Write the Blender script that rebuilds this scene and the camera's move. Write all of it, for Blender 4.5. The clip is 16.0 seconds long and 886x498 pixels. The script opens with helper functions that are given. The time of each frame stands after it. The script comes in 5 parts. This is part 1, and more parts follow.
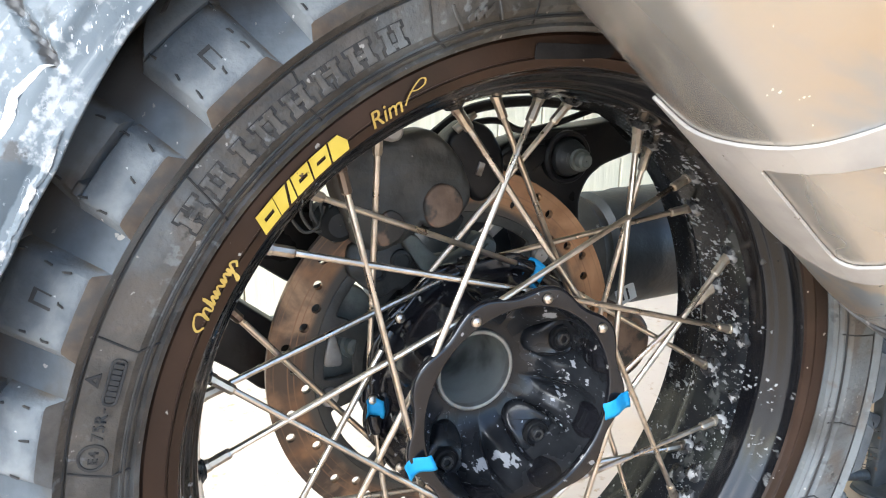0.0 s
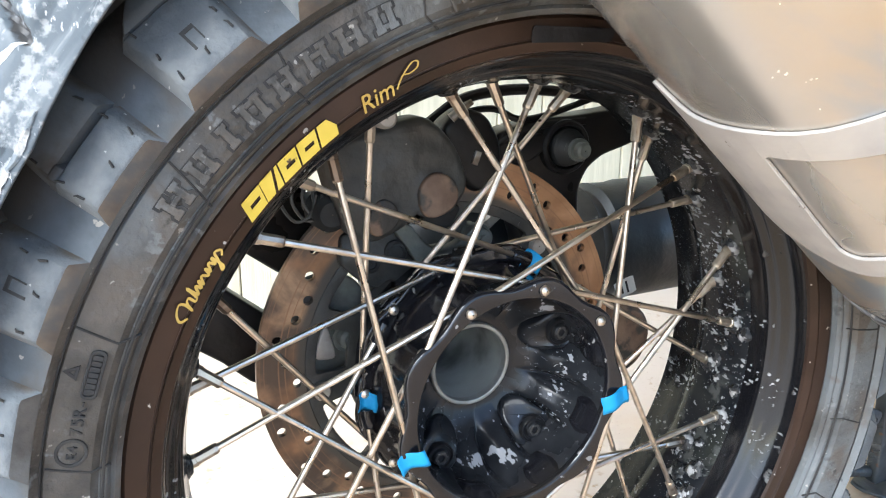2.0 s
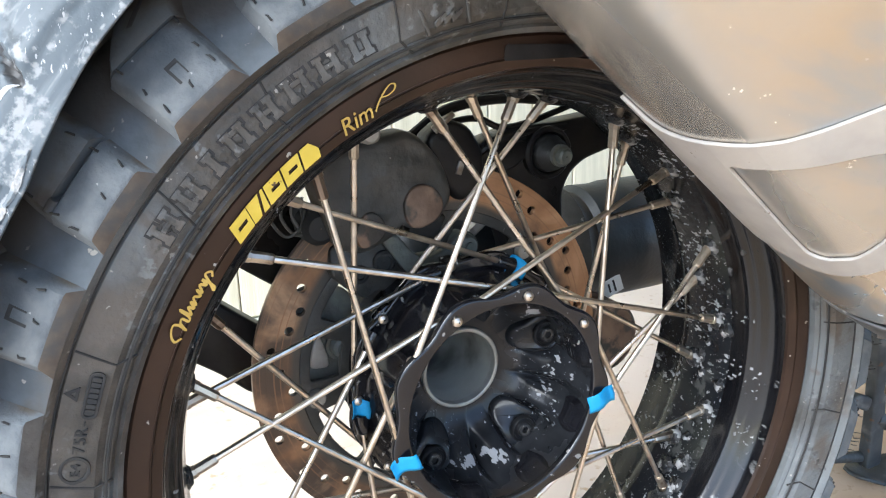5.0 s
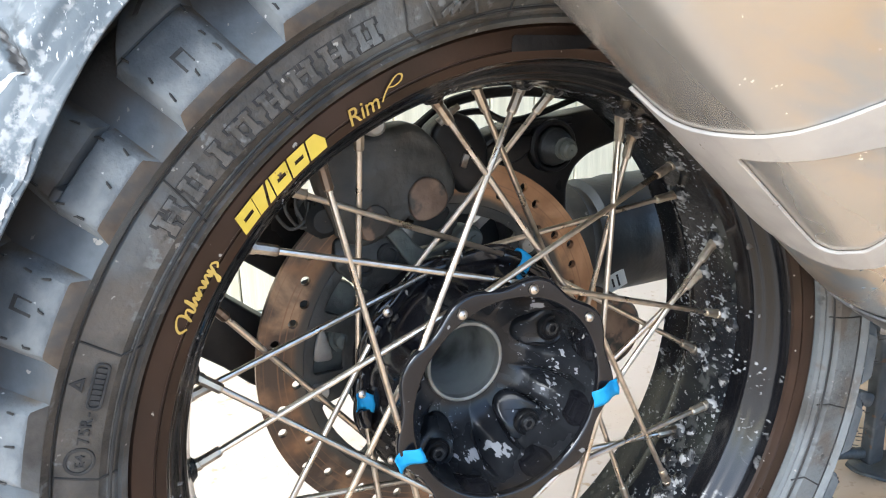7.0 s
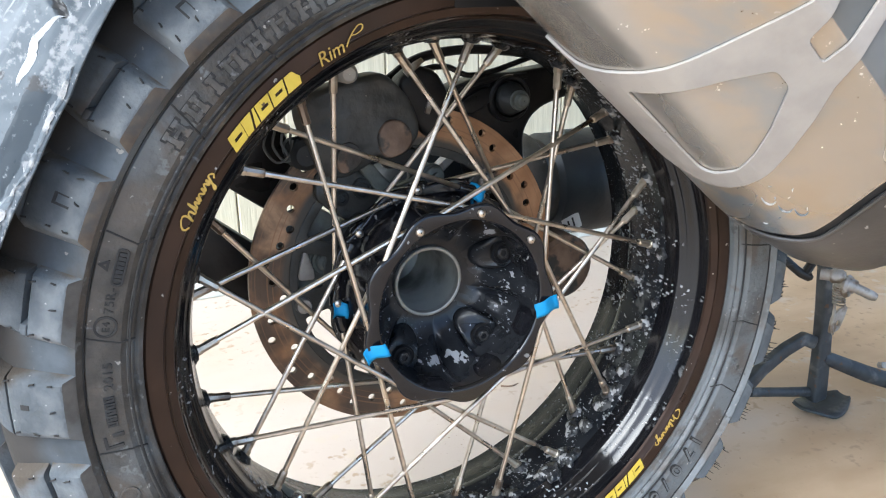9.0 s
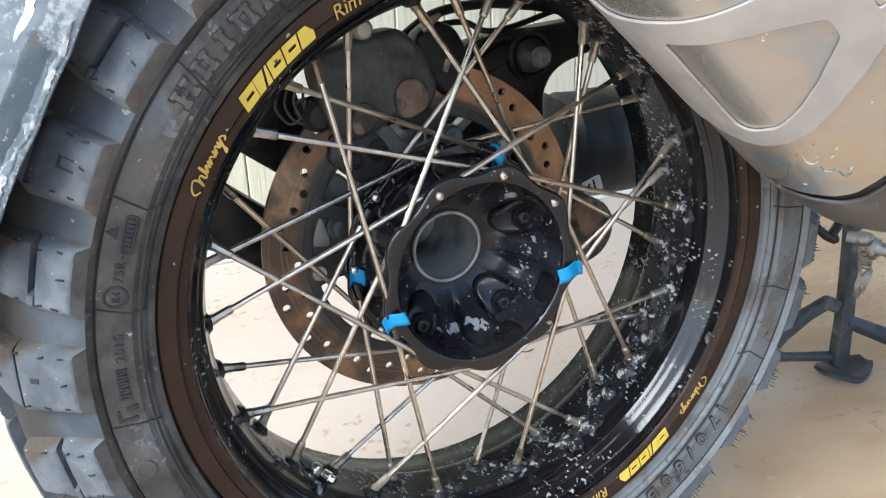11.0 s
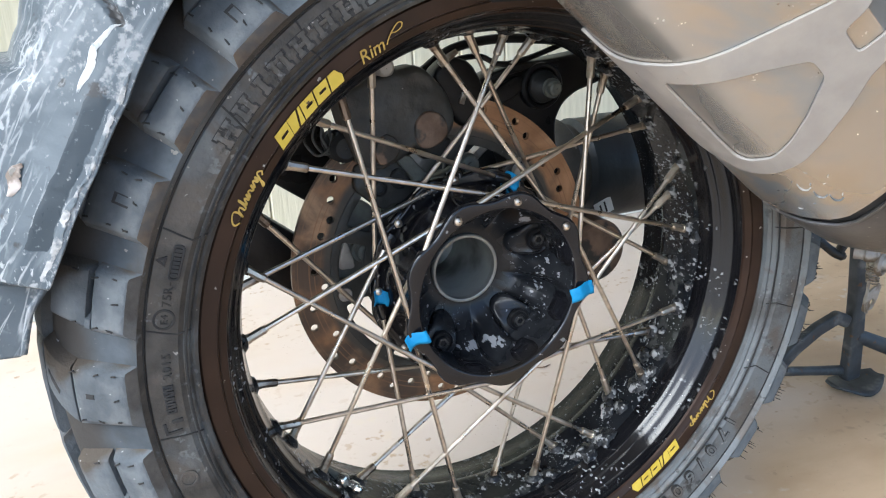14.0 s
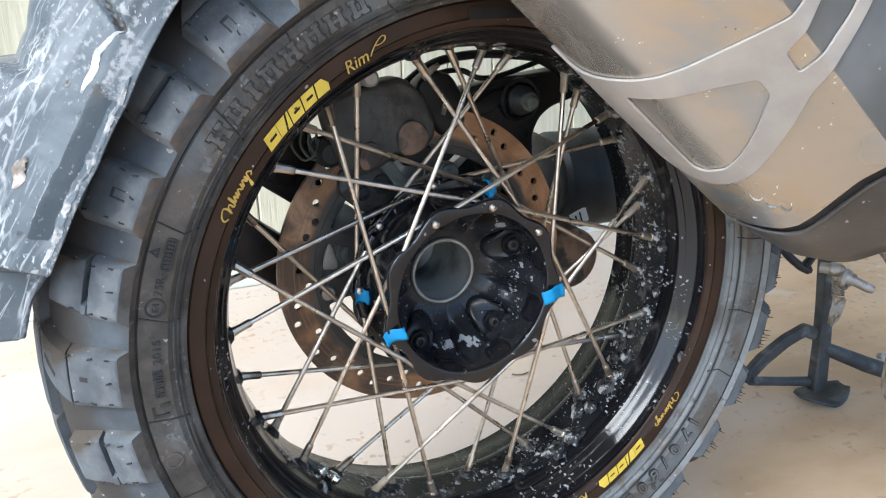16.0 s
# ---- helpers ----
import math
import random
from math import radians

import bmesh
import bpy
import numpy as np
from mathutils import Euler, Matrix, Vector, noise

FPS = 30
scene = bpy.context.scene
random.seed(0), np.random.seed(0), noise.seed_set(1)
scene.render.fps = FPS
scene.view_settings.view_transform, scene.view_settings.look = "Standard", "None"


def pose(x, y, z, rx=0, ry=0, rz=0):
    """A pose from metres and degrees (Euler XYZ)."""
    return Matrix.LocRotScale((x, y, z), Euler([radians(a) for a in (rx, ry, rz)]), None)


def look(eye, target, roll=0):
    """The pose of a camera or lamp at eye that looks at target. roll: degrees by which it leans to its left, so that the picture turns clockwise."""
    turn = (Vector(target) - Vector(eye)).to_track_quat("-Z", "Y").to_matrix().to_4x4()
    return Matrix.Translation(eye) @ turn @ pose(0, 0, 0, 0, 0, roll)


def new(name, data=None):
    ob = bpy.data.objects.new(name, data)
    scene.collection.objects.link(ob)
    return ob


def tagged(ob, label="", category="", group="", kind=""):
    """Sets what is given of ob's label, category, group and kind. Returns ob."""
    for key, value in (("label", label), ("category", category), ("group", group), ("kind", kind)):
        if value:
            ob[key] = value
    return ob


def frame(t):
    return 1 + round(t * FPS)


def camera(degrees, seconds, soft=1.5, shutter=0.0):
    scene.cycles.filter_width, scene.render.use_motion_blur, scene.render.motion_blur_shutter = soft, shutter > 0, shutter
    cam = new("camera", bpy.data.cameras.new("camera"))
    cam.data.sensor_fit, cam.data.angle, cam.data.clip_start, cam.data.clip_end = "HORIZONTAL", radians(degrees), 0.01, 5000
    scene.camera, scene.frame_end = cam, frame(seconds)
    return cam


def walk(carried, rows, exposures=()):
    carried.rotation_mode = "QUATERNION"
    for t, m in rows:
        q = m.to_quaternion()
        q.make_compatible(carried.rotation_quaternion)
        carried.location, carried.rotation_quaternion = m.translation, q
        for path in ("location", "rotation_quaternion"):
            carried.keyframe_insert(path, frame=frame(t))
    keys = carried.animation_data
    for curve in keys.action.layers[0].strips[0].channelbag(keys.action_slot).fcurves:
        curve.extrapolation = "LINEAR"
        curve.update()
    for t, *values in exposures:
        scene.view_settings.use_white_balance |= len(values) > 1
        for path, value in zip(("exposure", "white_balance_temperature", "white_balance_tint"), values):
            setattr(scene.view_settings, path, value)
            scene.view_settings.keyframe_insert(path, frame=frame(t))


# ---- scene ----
cam = camera(60.09, 16.0, soft=1.15)
PATH = [
    (0.0, -0.2390, -0.3443, 0.5714, 74.899, -0.296, -25.398),
    (0.5, -0.2362, -0.3439, 0.5713, 74.791, -0.292, -25.513),
    (1.0, -0.2413, -0.3504, 0.5741, 74.809, -0.327, -25.466),
    (1.5, -0.2381, -0.3419, 0.5732, 74.811, -0.472, -25.413),
    (2.0, -0.2311, -0.3359, 0.5658, 74.496, -0.461, -25.341),
    (2.5, -0.2262, -0.3370, 0.5639, 74.423, -0.448, -25.246),
    (3.0, -0.2244, -0.3796, 0.5886, 74.387, 0.549, -25.353),
    (3.5, -0.2333, -0.3728, 0.5828, 74.479, 0.687, -25.232),
    (4.0, -0.2281, -0.3511, 0.5755, 74.348, 1.014, -25.430),
    (6.5, -0.2294, -0.3508, 0.5834, 73.994, 1.231, -26.039),
    (7.0, -0.2308, -0.3482, 0.5756, 73.904, 1.060, -25.816),
    (7.5, -0.2467, -0.4279, 0.5846, 73.917, 0.996, -25.643),
    (8.0, -0.2589, -0.4538, 0.5787, 73.812, 0.845, -25.434),
    (8.5, -0.2407, -0.4503, 0.5708, 73.343, 0.818, -25.435),
    (9.0, -0.2453, -0.4486, 0.5640, 72.451, 0.859, -25.467),
    (9.5, -0.2368, -0.4358, 0.5532, 71.008, 0.816, -25.495),
    (10.0, -0.2383, -0.4209, 0.5536, 70.261, 1.089, -25.330),
    (12.5, -0.2500, -0.4359, 0.5663, 69.593, 1.697, -24.631),
    (13.0, -0.2488, -0.4354, 0.5674, 69.836, 2.031, -24.429),
    (13.5, -0.2539, -0.4350, 0.5671, 70.322, 2.233, -24.144),
    (14.0, -0.2589, -0.4550, 0.5749, 70.996, 2.276, -23.989),
    (14.5, -0.2639, -0.4832, 0.5753, 71.580, 2.262, -23.754),
    (15.0, -0.2703, -0.4903, 0.5646, 71.787, 1.804, -23.875),
    (15.5, -0.2672, -0.4921, 0.5657, 71.929, 1.347, -24.095),
    (16.0, -0.2653, -0.4895, 0.5753, 72.101, 0.943, -24.451),
]
walk(cam, [(t, pose(x, y, z, rx, ry, rz)) for t, x, y, z, rx, ry, rz in PATH],
     exposures=((0.0, 1.37, 5900, 4), (2.0, 1.32, 5900, 4), (3.0, 1.25, 5850, 4), (4.0, 1.19, 5850, 4), (6.5, 1.17, 5850, 4), (7.0, 1.24, 5850, 4), (8.0, 0.85, 5780, 4), (9.0, 0.91, 5780, 4), (10.0, 0.85, 5780, 4), (12.5, 0.77, 5780, 4), (14.5, 0.63, 5780, 4), (15.0, 0.61, 5780, 4), (16.0, 0.73, 5780, 4)))
# ---- camera end ----

# ---- light ----
ZC = 0.345                      # height of the wheel's axle over the floor
world = bpy.data.worlds.new("sky")
scene.world = world
world.use_nodes = True
wt = world.node_tree
sky = wt.nodes.new("ShaderNodeTexSky")
sky.sky_type = 'NISHITA'
sky.sun_disc = False
sky.sun_elevation = radians(45.6)
sky.sun_rotation = radians(246.2)
sky.air_density, sky.dust_density, sky.ozone_density = 0.8, 2.0, 0.9
wt.links.new(sky.outputs[0], wt.nodes["Background"].inputs[0])
wt.nodes["Background"].inputs[1].default_value = 0.27
sun_data = bpy.data.lights.new("sun", 'SUN')
sun_data.energy, sun_data.angle, sun_data.color = 2.7, radians(40), (1.0, 0.99, 0.97)
sun = new("sun", sun_data)
sun.matrix_world = look((-3.4, -1.5, 3.8), (0, 0, 0))

# ---- materials ----


def material(name, colours, scale=40.0, rough=0.6, metal=0.0, bump=0.2, bump_scale=200.0, stain=None, stain_scale=6.0,
             stain_at=(0.5, 0.65), flecks=None, fleck_scale=60.0, fleck_at=(0.62, 0.66), stretch=(1, 1, 1), rough_var=0.12,
             bump_dist=0.001, per_object=0.0, fleck_stretch=(1, 1, 1), streaks=None, streak_scale=40.0, streak_at=(0.55, 0.62),
             streak_stretch=(1, 1, 1), streak_turn=0.0,
             fleck_mask=None, tone_lean=None, veins=None, vein_scale=20.0, vein_width=0.012, vein_mask=(0.45, 0.6), spec=0.5, fleck_detail=3,
             layers=(), rings=None, worn=(), worn_stretch=(1, 1, 1), crackle=(), across=None):
    """A procedural surface: two colours mixed by fine noise, larger stains, sharp flecks, uneven gloss and fine relief."""
    m = bpy.data.materials.new(name)
    m.use_nodes = True
    nt = m.node_tree
    n, l = nt.nodes, nt.links
    shader = n["Principled BSDF"]
    co = n.new("ShaderNodeTexCoord")

    def mapped(st):
        mp = n.new("ShaderNodeMapping")
        mp.inputs["Scale"].default_value = st
        l.new(co.outputs["Object"], mp.inputs[0])
        return mp.outputs[0]

    def noise_tex(sc, detail, st=(1, 1, 1)):
        t = n.new("ShaderNodeTexNoise")
        t.inputs["Scale"].default_value = sc
        t.inputs["Detail"].default_value = detail
        l.new(mapped(st), t.inputs["Vector"])
        return t.outputs["Fac"]

    def ramp(fac, lo, hi):
        r = n.new("ShaderNodeMapRange")
        r.interpolation_type = 'SMOOTHSTEP'
        r.inputs["From Min"].default_value, r.inputs["From Max"].default_value = lo, hi
        l.new(fac, r.inputs["Value"])
        return r.outputs[0]

    def mix(fac, a, b):
        x = n.new("ShaderNodeMix")
        x.data_type = 'RGBA'
        if fac is None:
            x.inputs[0].default_value = 0.5
        else:
            l.new(fac, x.inputs[0])
        for k, c in ((6, a), (7, b)):
            if isinstance(c, tuple):
                x.inputs[k].default_value = (*c, 1)
            else:
                l.new(c, x.inputs[k])
        return x.outputs[2]

    def times(a, b):
        x = n.new("ShaderNodeMath")
        x.operation = 'MULTIPLY'
        l.new(a, x.inputs[0])
        l.new(b, x.inputs[1])
        return x.outputs[0]

    grain = noise_tex(scale, 6, stretch)
    col = mix(ramp(grain, 0.3, 0.7), colours[0], colours[1])
    if stain:
        where = noise_tex(stain_scale, 5, stretch)
        # spreads the second colour towards one side, with a wandering border
        if tone_lean:
            sx = n.new("ShaderNodeSeparateXYZ")
            l.new(co.outputs["Object"], sx.inputs[0])
            lean = n.new("ShaderNodeMapRange")
            lean.interpolation_type = 'SMOOTHSTEP'
            lean.inputs["From Min"].default_value, lean.inputs["From Max"].default_value = tone_lean[0], tone_lean[1]
            lean.inputs["To Max"].default_value = tone_lean[2]
            wander = n.new("ShaderNodeMath")
            wander.operation = 'MULTIPLY_ADD'
            l.new(noise_tex(tone_lean[3], 4), wander.inputs[0])
            wander.inputs[1].default_value = tone_lean[4]
            along = n.new("ShaderNodeMath")
            along.operation = 'MULTIPLY_ADD'
            l.new(sx.outputs[1], along.inputs[0])
            along.inputs[1].default_value = tone_lean[5]
            l.new(sx.outputs[0], along.inputs[2])
            l.new(along.outputs[0], wander.inputs[2])
            l.new(wander.outputs[0], lean.inputs["Value"])
            more = n.new("ShaderNodeMath")
            l.new(where, more.inputs[0])
            l.new(lean.outputs[0], more.inputs[1])
            where = more.outputs[0]
        col = mix(ramp(where, *stain_at), col, stain)
    rough_in = noise_tex(scale * 0.4, 4)
    rr = n.new("ShaderNodeMapRange")
    rr.inputs["To Min"].default_value, rr.inputs["To Max"].default_value = max(rough - rough_var, 0.02), min(rough + rough_var, 1)
    rr.inputs["From Min"].default_value, rr.inputs["From Max"].default_value = 0.3, 0.7
    l.new(rough_in, rr.inputs["Value"])
    rough_out = rr.outputs[0]
    if streaks:
        mp = n.new("ShaderNodeMapping")
        mp.inputs["Rotation"].default_value = (0, radians(streak_turn), 0)
        l.new(co.outputs["Object"], mp.inputs[0])
        mp2 = n.new("ShaderNodeMapping")
        mp2.inputs["Scale"].default_value = streak_stretch
        l.new(mp.outputs[0], mp2.inputs[0])
        ts = n.new("ShaderNodeTexNoise")
        ts.inputs["Scale"].default_value, ts.inputs["Detail"].default_value, ts.inputs["Distortion"].default_value = streak_scale, 7, 0.4
        l.new(mp2.outputs[0], ts.inputs["Vector"])
        col = mix(ramp(ts.outputs["Fac"], *streak_at), col, streaks)
    if veins:
        for k, (sc, st) in enumerate(((vein_scale, streak_stretch), (vein_scale * 1.7, (1.2, 1.2, 0.7)), (vein_scale * 2.9, (1.4, 1.4, 0.5)))):
            mp = n.new("ShaderNodeMapping")
            mp.inputs["Rotation"].default_value = (0, radians(streak_turn + 25 * k), 0)
            mp.inputs["Location"].default_value = (0.37 * k, 0.1, 0.2)
            l.new(co.outputs["Object"], mp.inputs[0])
            mp2 = n.new("ShaderNodeMapping")
            mp2.inputs["Scale"].default_value = st
            l.new(mp.outputs[0], mp2.inputs[0])
            tv = n.new("ShaderNodeTexNoise")
            tv.inputs["Scale"].default_value, tv.inputs["Detail"].default_value, tv.inputs["Distortion"].default_value = sc, 5, 0.3
            l.new(mp2.outputs[0], tv.inputs["Vector"])
            off = n.new("ShaderNodeMath")
            off.operation = 'SUBTRACT'
            off.inputs[1].default_value = 0.5
            l.new(tv.outputs["Fac"], off.inputs[0])
            ab = n.new("ShaderNodeMath")
            ab.operation = 'ABSOLUTE'
            l.new(off.outputs[0], ab.inputs[0])
            col = mix(times(ramp(ab.outputs[0], vein_width, 0.0), ramp(noise_tex(vein_scale * 0.8, 4), *vein_mask)), col, veins)
    if flecks:
        f = ramp(noise_tex(fleck_scale, fleck_detail, fleck_stretch), *fleck_at)
        if fleck_mask:
            f = times(f, ramp(noise_tex(fleck_mask[0], 3), fleck_mask[1], fleck_mask[2]))
        col = mix(f, col, flecks)
        mr = n.new("ShaderNodeMix")
        l.new(f, mr.inputs[0])
        l.new(rough_out, mr.inputs[2])
        mr.inputs[3].default_value = 0.8
        rough_out = mr.outputs[0]
        if metal:
            mm = n.new("ShaderNodeMath")
            mm.operation = 'MULTIPLY_ADD'
            l.new(f, mm.inputs[0])
            mm.inputs[1].default_value, mm.inputs[2].default_value = -metal, metal
            l.new(mm.outputs[0], shader.inputs["Metallic"])
    for colour, sc, lo, hi, msc, mlo, mhi in layers:
        f = times(ramp(noise_tex(sc, 9), lo, hi), ramp(noise_tex(msc, 3, (1.1, 0.9, 1.0)), mlo, mhi))
        col = mix(f, col, colour)
    for colour, sc, width, msc, mlo, mhi in crackle:
        # a net of fine white cracks, drawn out along the streaks
        mp = n.new("ShaderNodeMapping")
        mp.inputs["Rotation"].default_value = (0, radians(streak_turn), 0)
        l.new(co.outputs["Object"], mp.inputs[0])
        mp2 = n.new("ShaderNodeMapping")
        mp2.inputs["Scale"].default_value = streak_stretch
        l.new(mp.outputs[0], mp2.inputs[0])
        wob = n.new("ShaderNodeTexNoise")
        wob.inputs["Scale"].default_value, wob.inputs["Detail"].default_value = sc * 0.9, 5
        l.new(mp2.outputs[0], wob.inputs["Vector"])
        add = n.new("ShaderNodeVectorMath")
        add.operation = 'MULTIPLY_ADD'
        l.new(wob.outputs["Color"], add.inputs[0])
        add.inputs[1].default_value = (1.1 / sc,) * 3
        l.new(mp2.outputs[0], add.inputs[2])
        vo = n.new("ShaderNodeTexVoronoi")
        vo.feature = 'DISTANCE_TO_EDGE'
        vo.inputs["Scale"].default_value = sc
        l.new(add.outputs[0], vo.inputs["Vector"])
        col = mix(times(ramp(vo.outputs["Distance"], width, 0.0), ramp(noise_tex(msc, 5), mlo, mhi)), col, colour)
    for attribute, colour, sc, lo, hi in worn:
        # chips, dirt or darker tone where the mesh's own attribute is high
        at = n.new("ShaderNodeAttribute")
        at.attribute_name = attribute
        add = n.new("ShaderNodeMath")
        l.new(noise_tex(sc, 9, worn_stretch), add.inputs[0])
        l.new(at.outputs["Fac"], add.inputs[1])
        col = mix(ramp(add.outputs[0], lo, hi), col, colour)
    ring_fac = None
    if rings:
        # fine concentric turning marks round the axle (the object's y axis)
        dist = n.new("ShaderNodeVectorMath")
        dist.operation = 'LENGTH'
        l.new(mapped((1, 0, 1)), dist.inputs[0])
        tr = n.new("ShaderNodeTexNoise")
        tr.noise_dimensions = '1D'
        tr.inputs["Scale"].default_value, tr.inputs["Detail"].default_value = rings[0], 4
        l.new(dist.outputs["Value"], tr.inputs["W"])
        ring_fac = tr.outputs["Fac"]
        col = mix(ramp(ring_fac, *rings[2]), col, rings[1])
        if len(rings) > 3:
            inner = n.new("ShaderNodeMath")
            inner.operation = 'MULTIPLY_ADD'
            l.new(noise_tex(22, 5), inner.inputs[0])
            inner.inputs[1].default_value = rings[3][3]
            l.new(dist.outputs["Value"], inner.inputs[2])
            col = mix(ramp(inner.outputs[0], rings[3][1], rings[3][0]), col, rings[3][2])
    if across:
        # dried mud and painted-in guard shade on the middle of the tread, ragged towards the shoulder
        colour, lo, hi, sc, amp = across
        sep = n.new("ShaderNodeSeparateXYZ")
        l.new(co.outputs["Object"], sep.inputs[0])
        wander = n.new("ShaderNodeMath")
        wander.operation = 'MULTIPLY_ADD'
        l.new(noise_tex(sc, 6), wander.inputs[0])
        wander.inputs[1].default_value = amp
        l.new(sep.outputs[1], wander.inputs[2])
        col = mix(ramp(wander.outputs[0], lo + amp / 2, hi + amp / 2), col, colour)
    if per_object:
        info = n.new("ShaderNodeObjectInfo")
        hv = n.new("ShaderNodeHueSaturation")
        v = n.new("ShaderNodeMapRange")
        v.inputs["To Min"].default_value, v.inputs["To Max"].default_value = 1 - per_object, 1 + per_object
        l.new(info.outputs["Random"], v.inputs["Value"])
        l.new(v.outputs[0], hv.inputs["Value"])
        l.new(col, hv.inputs["Color"])
        col = hv.outputs[0]
    l.new(col, shader.inputs["Base Color"])
    l.new(rough_out, shader.inputs["Roughness"])
    if not (flecks and metal):
        shader.inputs["Metallic"].default_value = metal
    shader.inputs["Specular IOR Level"].default_value = spec
    if bump:
        b = n.new("ShaderNodeBump")
        b.inputs["Strength"].default_value, b.inputs["Distance"].default_value = bump, bump_dist
        relief = noise_tex(bump_scale, 5, stretch)
        if ring_fac is not None:
            both = n.new("ShaderNodeMath")
            l.new(relief, both.inputs[0])
            l.new(ring_fac, both.inputs[1])
            relief = both.outputs[0]
        l.new(relief, b.inputs["Height"])
        l.new(b.outputs[0], shader.inputs["Normal"])
    return m


# second colour spreads towards +x, so the sidewall is paler there
RUBBER = material("tyre rubber", ((0.029, 0.0265, 0.0235), (0.059, 0.053, 0.046)), 70, 0.55, stain=(0.104, 0.111, 0.114), stain_scale=16,
                  stain_at=(0.49, 0.71), tone_lean=(0.02, 0.24, 0.18, 10, 0.08, 0.0), bump=0.8, bump_scale=170, bump_dist=0.0014, flecks=(0.26, 0.25, 0.23), fleck_scale=190, fleck_at=(0.69, 0.73), streaks=(0.075, 0.065, 0.055), streak_scale=34,
                  streak_at=(0.52, 0.66), layers=(((0.125, 0.130, 0.130), 210, 0.57, 0.68, 18, 0.46, 0.60), ((0.022, 0.021, 0.020), 130, 0.58, 0.68, 24, 0.48, 0.60)))
BLOCK = material("tread rubber", ((0.074, 0.083, 0.091), (0.110, 0.120, 0.129)), 60, 0.75, stain=(0.138, 0.145, 0.149), stain_scale=30, spec=0.22,
                 stain_at=(0.55, 0.75), bump=0.6, bump_scale=300, bump_dist=0.0014, flecks=(0.34, 0.34, 0.33), fleck_scale=190, fleck_at=(0.69, 0.73), per_object=0.15,
                 streaks=(0.066, 0.054, 0.042), streak_scale=18, streak_at=(0.50, 0.64))
# mud brown, darkened to carry the mudguard's shade on the inner lugs
MUD_SHADE = material("tread rubber with mud and guard shade", ((0.042, 0.033, 0.025), (0.070, 0.057, 0.044)), 60, 0.85, stain=(0.084, 0.091, 0.096), stain_scale=30, stain_at=(0.40, 0.60), spec=0.25, bump=0.4,
                 bump_scale=300, per_object=0.12)
SIDE_DUST = material("grey dust on rubber", ((0.034, 0.031, 0.028), (0.062, 0.056, 0.050)), 70, 0.85, stain=(0.085, 0.086, 0.085), stain_scale=30, stain_at=(0.52, 0.7), bump=0.5, bump_scale=260, spec=0.3)
SIDE_DIRT = material("dusty rubber", ((0.05, 0.037, 0.027), (0.082, 0.061, 0.043)), 90, 0.85, stain=(0.04, 0.038, 0.036), stain_scale=40, bump=0.4)
GAP = material("dirt-stained tread floor", ((0.046, 0.054, 0.062), (0.078, 0.089, 0.100)), 50, 0.8, stain=(0.060, 0.052, 0.043), stain_scale=22, stain_at=(0.52, 0.72), bump=0.4,
               bump_scale=300, spec=0.3, flecks=(0.2, 0.19, 0.17), fleck_scale=190, fleck_at=(0.69, 0.73), across=((0.045, 0.041, 0.037), -0.004, 0.010, 40, 0.012))
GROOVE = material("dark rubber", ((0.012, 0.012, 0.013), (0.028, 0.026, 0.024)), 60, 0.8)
BROWN = material("brown anodised aluminium", ((0.027, 0.0145, 0.0095), (0.040, 0.0225, 0.015)), 30, 0.38, 0.5, bump=0.08, bump_scale=500,
                 stain=(0.026, 0.0155, 0.010), stain_scale=9, flecks=(0.35, 0.33, 0.3), fleck_scale=170, fleck_at=(0.71, 0.74))
RIM_BLACK = material("chipped black rim paint", ((0.006, 0.007, 0.009), (0.011, 0.012, 0.014)), 40, 0.20, 0.0, bump=0.35, bump_scale=160, spec=0.2,
                     flecks=(0.25, 0.255, 0.26), fleck_scale=300, fleck_at=(0.575, 0.605), fleck_mask=(30, 0.52, 0.60), fleck_stretch=(1, 0.5, 1), rough_var=0.1, fleck_detail=9,
                     layers=(((0.32, 0.32, 0.32), 620, 0.66, 0.70, 16, 0.44, 0.56), ((0.045, 0.047, 0.045), 60, 0.56, 0.64, 12, 0.46, 0.60)),
                     worn=(("wear", (0.21, 0.215, 0.22), 210, 0.66, 0.70),), stain=(0.02, 0.021, 0.018), stain_scale=12, stain_at=(0.55, 0.7))
RIM_CRUST = material("crusted rim paint", ((0.006, 0.007, 0.009), (0.014, 0.015, 0.017)), 60, 0.3, 0.0, bump=0.9, bump_scale=240, bump_dist=0.002, spec=0.4,
                     flecks=(0.25, 0.25, 0.25), fleck_scale=170, fleck_at=(0.54, 0.57), fleck_mask=(30, 0.43, 0.54), fleck_detail=9)
RIM_GLOSS = material("clean gloss black rim paint", ((0.004, 0.004, 0.005), (0.007, 0.007, 0.008)), 40, 0.12, 0.0, bump=0.10, bump_scale=90,
                     flecks=(0.26, 0.26, 0.26), fleck_scale=300, fleck_at=(0.61, 0.64), fleck_mask=(30, 0.53, 0.62), fleck_stretch=(1, 0.6, 1), rough_var=0.05, fleck_detail=9, spec=0.40,
                     layers=(((0.14, 0.14, 0.14), 70, 0.62, 0.70, 18, 0.54, 0.64),))
